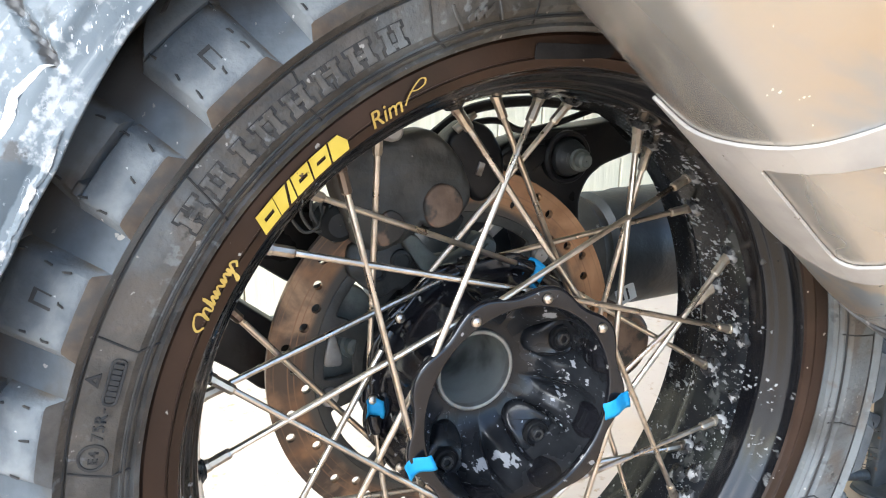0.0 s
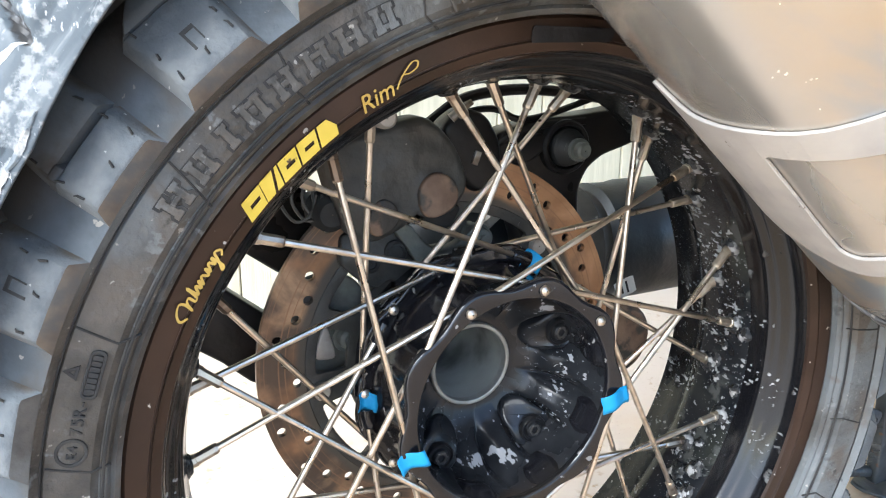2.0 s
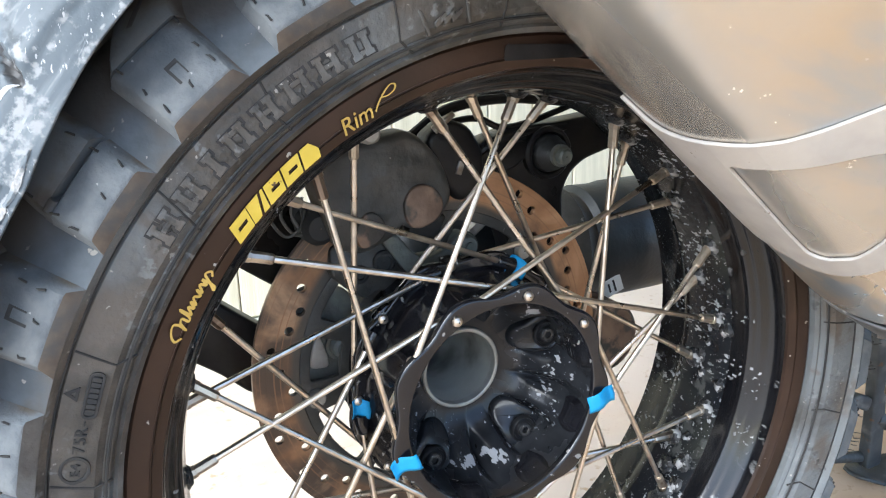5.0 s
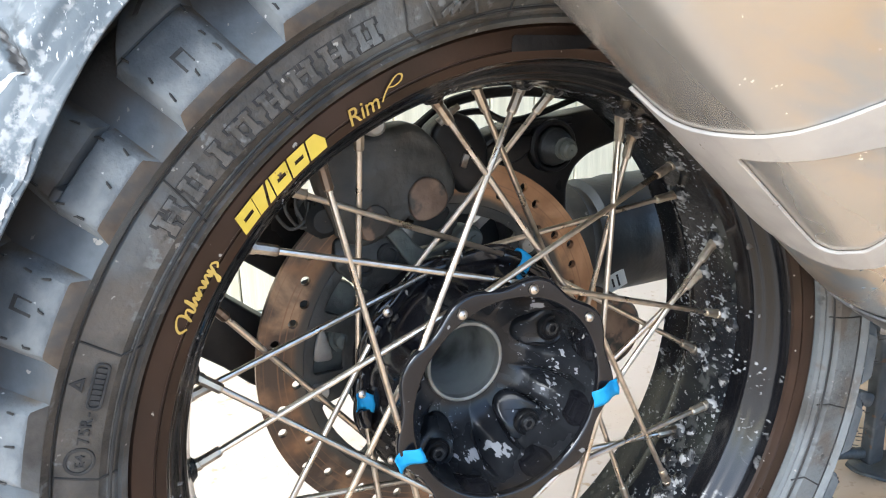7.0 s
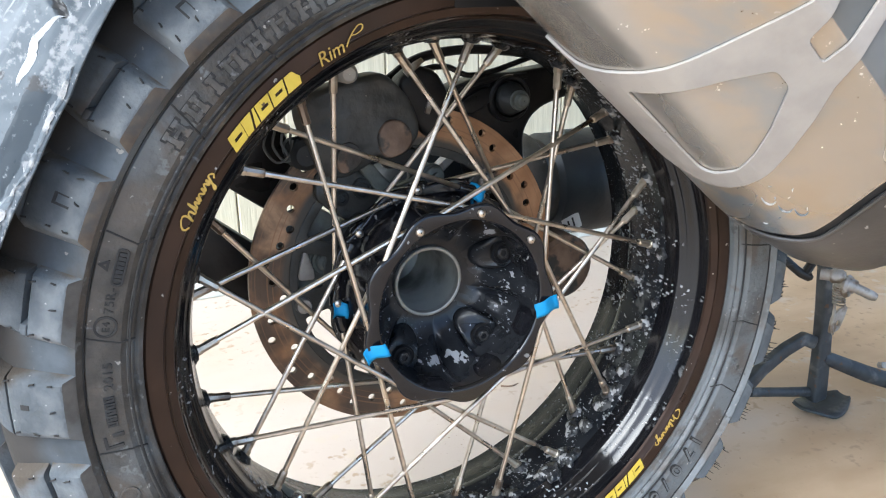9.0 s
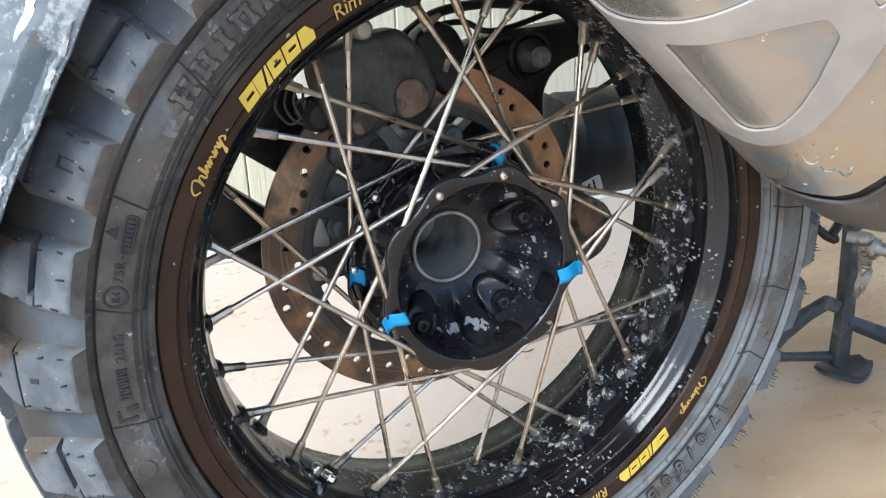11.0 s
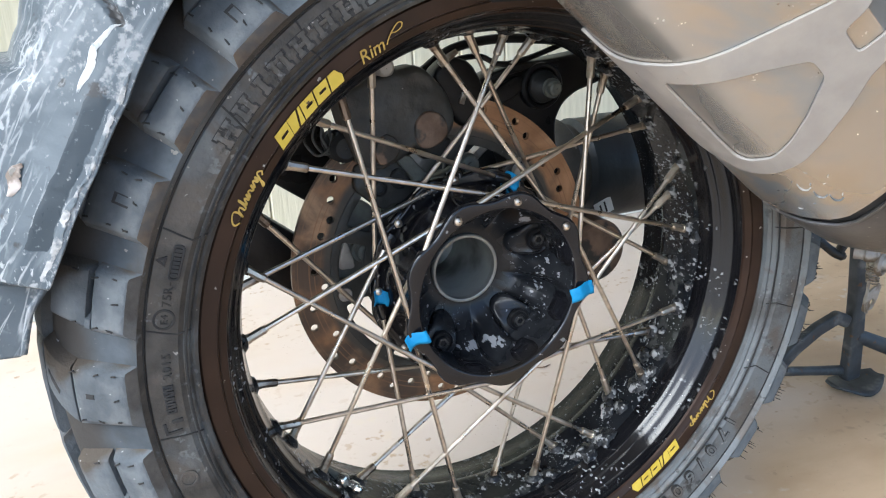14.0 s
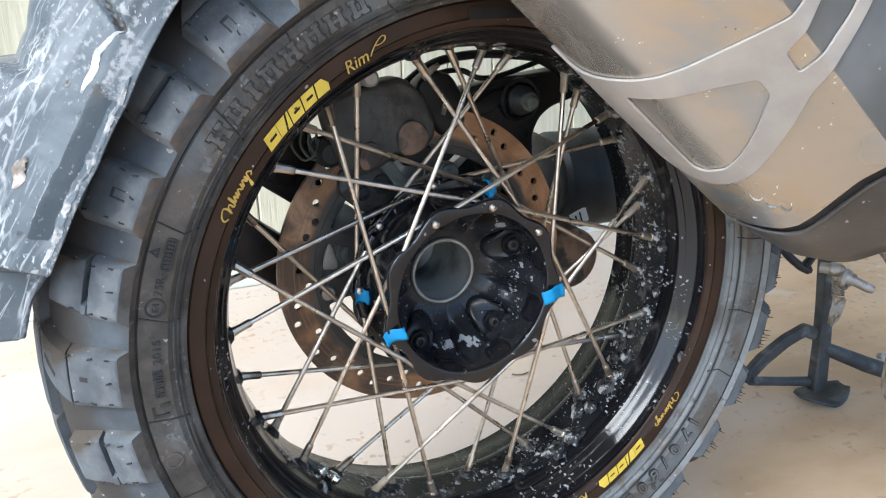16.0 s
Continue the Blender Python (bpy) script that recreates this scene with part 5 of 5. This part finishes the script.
def guard_surface(g, a, lift):
    """A point on the guard at angle a; g runs across it, in columns of its profile."""
    y, r = guard_at(g, a)
    q = polar(a, r, y)
    lift += guard_marks(g, a)[3]
    return polar(a, r + 0.0016 * noise.noise(q * 40) + 0.0009 * noise.noise(q * 110) + lift, y - lift * 0.8)


def smear(a0, a1, n, mid, half, mat, name, label, lift=0.0006):
    """A thin ragged patch lying on the guard, along its edge."""
    bm = bmesh.new()
    prev = None
    for k in range(n + 1):
        a = a0 + (a1 - a0) * k / n
        m_, h_ = mid(k / n), half(k / n)
        rag = 0.35 * noise.noise(Vector((a * 1.7, 1.0, a0))) + 0.12 * noise.noise(Vector((a * 5.0, 5.0, a0)))
        rag2 = 0.35 * noise.noise(Vector((a * 1.4, 9.0, a0))) + 0.12 * noise.noise(Vector((a * 4.4, 3.0, a0)))
        row = [bm.verts.new(guard_surface(m_ + h_ * f, a, lift * (0.2 if abs(f) > 0.9 else 1 + 0.5 * noise.noise(Vector((a * 6, f * 3, 0))))))
               for f in (-1 + rag, -0.4, 0.3, 1 + rag2)]
        if prev:
            for j in range(3):
                bm.faces.new((prev[j], prev[j + 1], row[j + 1], row[j]))
        prev = row
    return part(name, bm, mat, guard, label)


smear(138.3, 145.6, 30, lambda t: float(np.interp(t, [0, 0.45, 0.7, 1], [2.94, 3.40, 3.36, 3.32])) + 0.03 * math.sin(9 * t), lambda t: 0.03 + 0.10 * math.sin(math.pi * t ** 1.2), SCUFF, "white_scuff",
      "long white scuff of paint", 0.0005)
smear(154.0, 163.6, 60, lambda t: 2.14 + 0.08 * t, lambda t: 0.03 + 0.10 * math.sin(math.pi * t) ** 0.6, CRUST, "dirt_crust", "pale crust of dried dirt along the edge", 0.0003)
smear(141.5, 153.8, 70, lambda t: 2.10, lambda t: 0.02 + 0.06 * math.sin(math.pi * t) ** 0.5 * (0.6 + 0.6 * abs(math.sin(9 * t))), CRUST, "dirt_crust", "pale crust of dried dirt along the edge", 0.0003)
smear(153.6, 156.8, 12, lambda t: 3.98 + 0.05 * math.sin(6 * t), lambda t: 0.03 + 0.16 * math.sin(math.pi * t), MUD, "mud_spot", "dried pinkish mud round the screw", 0.0012)

# ---- centre stand ----
stand = thing("centre_stand", Matrix.Translation((0.660, 0.214, 0)), "grey painted steel centre stand resting on the floor", "centre stand")


def at_stand(*p):
    return Vector(p) - Vector((0.64, 0.2, 0))


def bar(points, widths, depth, mat, name, label=""):
    """A flat-sided bar in a plane of constant y: points (x, z), full widths, rounded edges."""
    left, right = [], []
    pts = [Vector((p[0], p[1])) for p in points]
    for i, p in enumerate(pts):
        d = (pts[min(i + 1, len(pts) - 1)] - pts[max(i - 1, 0)]).normalized()
        n = Vector((-d.y, d.x))
        left.append(p + n * widths[i] / 2)
        right.append(p - n * widths[i] / 2)
    loop = [(v.x - 0.64, v.y) for v in left + right[::-1]]
    return part(name, xz(plate([rounded(loop, 0.004, 3)], depth, 0.003), 0.0), mat, stand, label)


bar([(0.607, 0.30), (0.615, 0.238), (0.626, 0.155), (0.632, 0.09), (0.635, 0.020)], [0.012, 0.013, 0.016, 0.018, 0.022], 0.016, STAND_STEEL, "leg")
bar([(0.612, 0.112), (0.592, 0.122), (0.557, 0.112), (0.517, 0.092), (0.487, 0.068)], [0.013, 0.013, 0.013, 0.014, 0.013], 0.012, STAND_STEEL, "foot_lever", "bent steel lever plate")
part("strut", tube([at_stand(0.493, 0.195, 0.066), at_stand(0.55, 0.2, 0.050), at_stand(0.625, 0.205, 0.030)], [0.0065, 0.0065, 0.0075], 12), STAND_STEEL, stand)
foot = bmesh.new()
rows = []
for i in range(13):
    t = i / 12
    x = -0.044 + 0.088 * t
    half = 0.027 * math.sin(math.pi * (0.12 + 0.80 * t)) + 0.004
    lift = 0.004 + 0.012 * max(0, 0.38 - t) / 0.38 + 0.010 * max(0, t - 0.45) ** 1.3 / 0.46
    rows.append([foot.verts.new((x, y * half, lift + 0.003 * (y * y))) for y in (-1, -0.5, 0, 0.5, 1)])
for A, B in zip(rows, rows[1:]):
    for j in range(4):
        foot.faces.new((A[j], B[j], B[j + 1], A[j + 1]))
foot_ob = part("foot", foot, STAND_STEEL, stand, "curved steel foot plate", m=pose(0.002, -0.006, 0.0))
sol = foot_ob.modifiers.new("thickness", 'SOLIDIFY')
sol.thickness, sol.offset = 0.004, 0
part("cross_bar", tube([at_stand(0.636, 0.2, 0.085), at_stand(0.700, 0.175, 0.055), at_stand(0.78, 0.14, 0.024), at_stand(0.84, 0.11, 0.014)], [0.010, 0.012, 0.012, 0.011], 14), STAND_STEEL, stand)
part("cross_bolt", tube([at_stand(0.712, 0.165, 0.070), at_stand(0.710, 0.157, 0.074)], 0.005, 6), ZINC, stand, smooth=False)
part("hook", tube(smooth_path([at_stand(0.505, 0.185, 0.265), at_stand(0.516, 0.18, 0.252), at_stand(0.529, 0.17, 0.238), at_stand(0.541, 0.16, 0.231)], 5), [0.005] * 5 + [0.0055] * 5 + [0.006] * 4 + [0.006, 0.003], 12),
     BLACK_PART, stand, "black bent hook")
part("hook_arm", tube([at_stand(0.532, 0.165, 0.236), at_stand(0.560, 0.175, 0.249), at_stand(0.590, 0.185, 0.262)], 0.006, 10), BLACK_PART, stand)
helix = [at_stand(0.598 + 0.0075 * math.cos(k * 0.75) + k * 0.00008, 0.165 + 0.0075 * math.sin(k * 0.75), 0.226 - k * 0.00048) for k in range(92)]
part("spring", tube(helix, 0.0013, 6), ZINC, stand, "coiled steel return spring")
part("spring_hook", tube(smooth_path([at_stand(0.598, 0.165, 0.186), at_stand(0.598, 0.165, 0.170), at_stand(0.599, 0.165, 0.150), at_stand(0.602, 0.165, 0.140)], 4), 0.002, 8), ZINC, stand)
part("spring_tab", xz(plate([rounded([(-0.012, -0.016), (0.004, -0.014), (0.012, 0.002), (0.016, 0.018), (0.004, 0.016), (-0.01, 0.008)], 0.004, 3), circle(0.002, -0.004, 0.005, 12)], 0.004, 0.0008), 0.0), ZINC, stand,
     "small pale spring tab", m=Matrix.Translation(at_stand(0.610, 0.168, 0.157)))
knob = lathe([(-0.014, 0.0006), (-0.013, 0.006), (-0.009, 0.0088), (0.002, 0.0095), (0.005, 0.0072), (0.016, 0.0072)], 24)
part("spring_post", knob, ZINC, stand, "pale zinc-plated spring post", m=Matrix.Translation(at_stand(0.568, 0.15, 0.233)) @ Matrix.Rotation(radians(35), 4, 'Z'))
part("spring_eye", lathe([(-0.003, 0.011), (-0.004, 0.013), (0, 0.015), (0.004, 0.013), (0.003, 0.011)], 28, closed=True), ZINC, stand, m=Matrix.Translation(at_stand(0.579, 0.138, 0.221)) @ Matrix.Rotation(radians(20), 4, 'Z'))
part("stud", tube([at_stand(0.579, 0.15, 0.225), at_stand(0.593, 0.138, 0.217), at_stand(0.5935, 0.138, 0.217), at_stand(0.610, 0.125, 0.207), at_stand(0.614, 0.122, 0.205)], [0.0095, 0.0095, 0.0065, 0.0065, 0.005], 16), ZINC, stand, "pale zinc-plated stud")

# ---- far side of the wheel ----
def slab(points, y, depth, bevel=0.003, r=0.006):
    """A thick plate in the wheel's plane, from outline points (x, z) about the axle."""
    return xz(plate([rounded(points, r, 4)], depth, bevel), y)


def drum(y0, y1, r, bevel=0.003, n=28, dish=0.0):
    return lathe([(y0 + dish, 0.0005), (y0 + dish, r - 2 * bevel), (y0, r - 1.6 * bevel), (y0, r - bevel), (y0 + bevel, r), (y1, r), (y1, 0.0005)], n)


caliper = thing("brake_caliper", AXLE, "dusty black brake caliper over the disc", "brake caliper")


def cast(points, y, depth, bevel, r, lump, scale, step=0.006):
    """A lumpy casting: a thick plate with rounded edges, cut fine and roughened over its face."""
    bm = slab(points, y, depth, bevel, r)
    xs, zs = [q[0] for q in points], [q[1] for q in points]
    for lo, hi, no in ((min(xs), max(xs), (1, 0, 0)), (min(zs), max(zs), (0, 0, 1))):
        k = lo
        while k < hi:
            bmesh.ops.bisect_plane(bm, geom=bm.verts[:] + bm.edges[:] + bm.faces[:], plane_co=(k * no[0], 0, k * no[2]), plane_no=no)
            k += step
    cx, cz = sum(xs) / len(xs), sum(zs) / len(zs)
    for v in bm.verts:
        far = ((v.co.x - cx) / (max(xs) - min(xs))) ** 2 + ((v.co.z - cz) / (max(zs) - min(zs))) ** 2
        v.co.y += (lump * (2.5 * far + 1.3 * noise.noise(v.co * scale) + 0.5 * noise.noise(v.co * scale * 2.7))) * (1 if v.co.y < y else 0.2)
    return bm


body = part("caliper_body", cast([(-0.0935, 0.148), (-0.088, 0.155), (-0.079, 0.1575), (-0.064, 0.161), (-0.047, 0.165), (-0.033, 0.167), (-0.027, 0.164), (-0.021, 0.158), (-0.013, 0.149), (-0.009, 0.141), (-0.006, 0.129),
                                  (-0.007, 0.122), (-0.014, 0.112), (-0.030, 0.110), (-0.038, 0.115), (-0.048, 0.104), (-0.066, 0.097), (-0.079, 0.101), (-0.083, 0.110), (-0.092, 0.137)], 0.122, 0.028, 0.005, 0.005, 0.0026, 42),
            CALIPER, caliper, "dusty black cast caliper body", angle=70)
part("piston_cover", xz(plate([rounded([(-0.0368, 0.1245), (-0.0330, 0.1315), (-0.0270, 0.1348), (-0.0195, 0.1335), (-0.0135, 0.1290), (-0.0110, 0.1215), (-0.0128, 0.1150), (-0.0205, 0.1098), (-0.0300, 0.1078),
                                        (-0.0350, 0.1130)], 0.004, 4)], 0.008, 0.0018), 0.1088), RUST, body, "rust brown uneven piston cover")
part("piston_cover", xz(plate([rounded([(-0.0690, 0.1160), (-0.0625, 0.1215), (-0.0545, 0.1165), (-0.0520, 0.1085), (-0.0570, 0.1020), (-0.0680, 0.0985), (-0.0715, 0.1060)], 0.004, 4)], 0.006, 0.0015), 0.1085), RUST, body,
     "rust brown uneven piston cover")
part("bolt", lathe([(0.108, 0.0005), (0.108, 0.005), (0.1095, 0.007), (0.114, 0.0085), (0.12, 0.009), (0.14, 0.009)], 20), ZINC, body, "blue-grey rounded bolt head", m=Matrix.Translation((-0.058, 0, 0.172)))
part("bleed_nipple", tube([(-0.004, 0.13, 0.168), (0.004, 0.128, 0.175), (0.01, 0.127, 0.179)], [0.0035, 0.003, 0.0022], 10), ZINC, body)
part("outer_half", slab([(-0.006, 0.160), (0.008, 0.170), (0.022, 0.165), (0.031, 0.150), (0.033, 0.134), (0.026, 0.124), (0.018, 0.119), (0.011, 0.127), (0.004, 0.143)], 0.142, 0.022, 0.005, 0.005), BLACK_PART, caliper)
part("clip", block((0.005, 0.004, 0.010), 0.0008), ZINC, caliper, smooth=False, m=pose(0.016, 0.131, 0.140, 0, 20, 0))
part("bracket", cast([(-0.048, 0.099), (-0.0384, 0.0985), (-0.0285, 0.0855), (-0.0177, 0.0770), (-0.0032, 0.0805), (0.006, 0.0865), (0.012, 0.0920), (0.020, 0.0925), (0.0245, 0.0860), (0.022, 0.0785), (0.012, 0.0745),
                      (-0.002, 0.0720), (-0.016, 0.0655), (-0.030, 0.0725), (-0.040, 0.0875)], 0.126, 0.009, 0.002, 0.004, 0.0012, 60), BRACKET, caliper, "dusty grey caliper bracket", angle=60)
part("brake_pad", cast([(0.001, 0.1070), (-0.010, 0.1095), (-0.0263, 0.1020), (-0.0246, 0.0955), (-0.0067, 0.0950)], 0.130, 0.010, 0.002, 0.003, 0.001, 60), BOOT, caliper, "black brake pad backing", angle=60)
part("lower_casting", cast([(-0.080, 0.093), (-0.062, 0.0915), (-0.050, 0.0965), (-0.042, 0.0870), (-0.034, 0.0740), (-0.026, 0.0640), (-0.036, 0.0560), (-0.050, 0.0620), (-0.058, 0.0560), (-0.070, 0.0640), (-0.082, 0.0760)],
                           0.135, 0.012, 0.0025, 0.004, 0.0025, 55), CALIPER, caliper, angle=60)
for cx, cz, cr in ((-0.046, 0.080, 0.0085), (-0.064, 0.074, 0.0065)):
    part("cover_bolt", drum(0.1245, 0.14, cr, 0.0018, dish=0.0015), BOOT, caliper, m=Matrix.Translation((cx, 0, cz)))
part("slide_pin", lathe([(0.114, 0.0005), (0.114, 0.0035), (0.1165, 0.0035), (0.1165, 0.0065), (0.118, 0.008), (0.14, 0.008)], 20), BRACKET, caliper, m=Matrix.Translation((0.0155, 0, 0.0852)))
part("pad_pin", tube([(0.038, 0.165, 0.080), (0.050, 0.155, 0.096)], 0.006, 6), ZINC, caliper, "bright hexagonal pin", smooth=False)
part("pin_boot", lathe([(0.118, 0.0005), (0.118, 0.008), (0.122, 0.012), (0.126, 0.009), (0.130, 0.0125), (0.134, 0.009), (0.138, 0.013), (0.142, 0.009), (0.16, 0.009)], 24), BOOT, caliper,
     m=Matrix.Translation((-0.092, 0, 0.112)))
for k in range(4):
    part("retaining_wire", tube(smooth_path([(-0.118 + 0.006 * k, 0.13, 0.132), (-0.122 + 0.007 * k, 0.128, 0.120), (-0.114 + 0.007 * k, 0.126, 0.108), (-0.104 + 0.006 * k, 0.125, 0.112),
                                             (-0.100 + 0.004 * k, 0.126, 0.124)], 5), 0.0011, 6), CALIPER, caliper)
torque = part("torque_bracket", slab([(-0.115, 0.045), (-0.100, 0.062), (-0.07, 0.058), (-0.052, 0.030), (-0.060, 0.004), (-0.078, -0.008), (-0.097, -0.010), (-0.104, 0.008)], 0.153, 0.008, 0.002, 0.008), BRACKET,
              caliper, "grey-green cast torque bracket")
part("bracket_bolt", lathe([(0.138, 0.0005), (0.138, 0.005), (0.140, 0.0075), (0.146, 0.0085), (0.146, 0.011), (0.15, 0.012)], 24), BRACKET, torque, m=Matrix.Translation((-0.075, 0, 0.017)))
part("lever_plate", slab([(-0.0915, 0.028), (-0.0865, 0.012), (-0.0855, 0.003), (-0.098, 0.004), (-0.096, 0.014)], 0.147, 0.004, 0.001, 0.003), ZINC, torque, "small pale teardrop plate")
part("sensor_ring", lathe([(0.146, 0.060), (0.143, 0.062), (0.143, 0.072), (0.148, 0.0735), (0.16, 0.0735)], 90), BLACK_PART, caliper, "black ring behind the hub")

carrier = thing("swingarm", AXLE, "black swingarm with rubber-booted pivot behind the wheel", "swingarm")
part("arm", slab([(0.047, 0.141), (0.056, 0.147), (0.089, 0.1555), (0.123, 0.157), (0.163, 0.161), (0.24, 0.182), (0.25, 0.160), (0.193, 0.147), (0.172, 0.140), (0.149, 0.134), (0.133, 0.123), (0.124, 0.105),
                  (0.126, 0.07), (0.136, 0.03), (0.12, -0.02), (0.075, -0.02), (0.085, 0.06), (0.07, 0.11)], 0.18, 0.03, 0.005, 0.008), BLACK_PART, carrier, "black cast swingarm end")
part("arm_rib", slab([(0.062, 0.138), (0.083, 0.148), (0.090, 0.148), (0.092, 0.141), (0.080, 0.132), (0.066, 0.128)], 0.163, 0.006, 0.002, 0.004), BLACK_PART, carrier)
part("arm_edge", tube(smooth_path([(0.03, 0.172, 0.125), (0.06, 0.166, 0.148), (0.09, 0.164, 0.1565), (0.13, 0.165, 0.158)], 6), 0.0032, 8), BLACK_PART, carrier)
boot = part("pivot_boot", lathe([(0.1445, 0.0006), (0.1445, 0.0085), (0.146, 0.0105), (0.148, 0.0092), (0.1495, 0.0110), (0.1515, 0.0132), (0.1535, 0.0118), (0.155, 0.0140), (0.158, 0.0152), (0.17, 0.0155)], 36), BOOT, carrier,
            "dusty black rubber pivot boot", angle=20, m=Matrix.Translation((0.110, 0, 0.139)))
part("boot_collar", lathe([(0.160, 0.0162), (0.1575, 0.0172), (0.1570, 0.0195), (0.1590, 0.0212), (0.168, 0.0215)], 36), BLACK_PART, carrier, m=Matrix.Translation((0.110, 0, 0.139)))
part("pivot_nut", lathe([(0.134, 0.0006), (0.134, 0.0045), (0.1355, 0.0062), (0.1405, 0.0065), (0.1405, 0.0088), (0.1445, 0.0088)], 18), BRACKET, boot, angle=25)
part("drive_housing", lathe([(0.19, 0.0006), (0.19, 0.03), (0.192, 0.055), (0.2, 0.07), (0.215, 0.078), (0.26, 0.078)], 48), DARK_BLUE, carrier, "dusty dark final drive housing",
     m=Matrix.Translation((0.05, 0, 0.02)))
part("drive_tube", tube(smooth_path([(0.195, 0.25, 0.032), (0.23, 0.25, 0.031), (0.30, 0.255, 0.03), (0.46, 0.265, 0.03)], 6), [0.050] + [0.056] * 6 + [0.058] * 6 + [0.06] * 6, 36), DARK_BLUE, carrier,
                "dusty dark swingarm tube")
part("rubber_gaiter", tube([(0.15, 0.25, 0.032), (0.158, 0.25, 0.032), (0.165, 0.25, 0.032), (0.18, 0.25, 0.032), (0.188, 0.25, 0.032), (0.196, 0.25, 0.032)], [0.04, 0.050, 0.056, 0.058, 0.052, 0.05], 36), CALIPER,
     carrier, "dusty grey rubber gaiter")
part("lower_boss", drum(0.16, 0.2, 0.033, 0.004), RUST, carrier, "dirty brown lower boss", m=Matrix.Translation((0.178, 0, -0.034)))
sticker = part("sticker", block((0.022, 0.0006, 0.017), 0), LABEL_WHITE, carrier, "small white warning sticker", smooth=False, m=pose(0.210, 0.1985, -0.001, 0, -20, 0))
for dx, w in ((-0.004, 0.009), (0.002, 0.012)):
    part("print_bar", block((0.002, 0.0004, w), 0), GROOVE, sticker, smooth=False, m=pose(dx, -0.0005, 0))

guard_bracket = thing("mudguard_bracket", AXLE, "black plastic mudguard bracket on the far side", "bracket")
part("upper_arm", slab([(-0.092, 0.118), (-0.110, 0.140), (-0.23, 0.20), (-0.25, 0.15), (-0.139, 0.080), (-0.108, 0.0565), (-0.085, 0.07)], 0.2, 0.02, 0.003, 0.004), BLACK_PART, guard_bracket)
part("lower_arm", slab([(-0.26, 0.125), (-0.159, 0.052), (-0.112, 0.013), (-0.10, -0.02), (-0.132, -0.025), (-0.153, -0.005), (-0.21, 0.038), (-0.27, 0.09)], 0.2, 0.02, 0.003, 0.004), BLACK_PART,
     guard_bracket)

hose = thing("brake_hose", AXLE, "thin black brake hoses above the caliper", "hose")
part("hose_upper", tube(smooth_path([(-0.01, 0.16, 0.160), (0.025, 0.17, 0.177), (0.068, 0.17, 0.183), (0.114, 0.17, 0.180), (0.18, 0.175, 0.172), (0.27, 0.18, 0.18)]), 0.0042, 10), BLACK_PART, hose)
part("hose_lower", tube(smooth_path([(0.01, 0.16, 0.160), (0.027, 0.165, 0.168), (0.052, 0.17, 0.169), (0.072, 0.17, 0.161), (0.097, 0.17, 0.163), (0.14, 0.172, 0.174), (0.2, 0.175, 0.19)]), 0.0026, 8),
     BLACK_PART, hose)

# ---- small things on the floor ----
twig = part("twig", tube(smooth_path([(0.287, 0.48, 0.003), (0.294, 0.475, 0.003), (0.303, 0.472, 0.003), (0.315, 0.475, 0.003)], 3), [0.0012] * 9 + [0.0007], 6), RUST, None)
tagged(twig, "thin dark twig lying on the concrete floor", "twig")
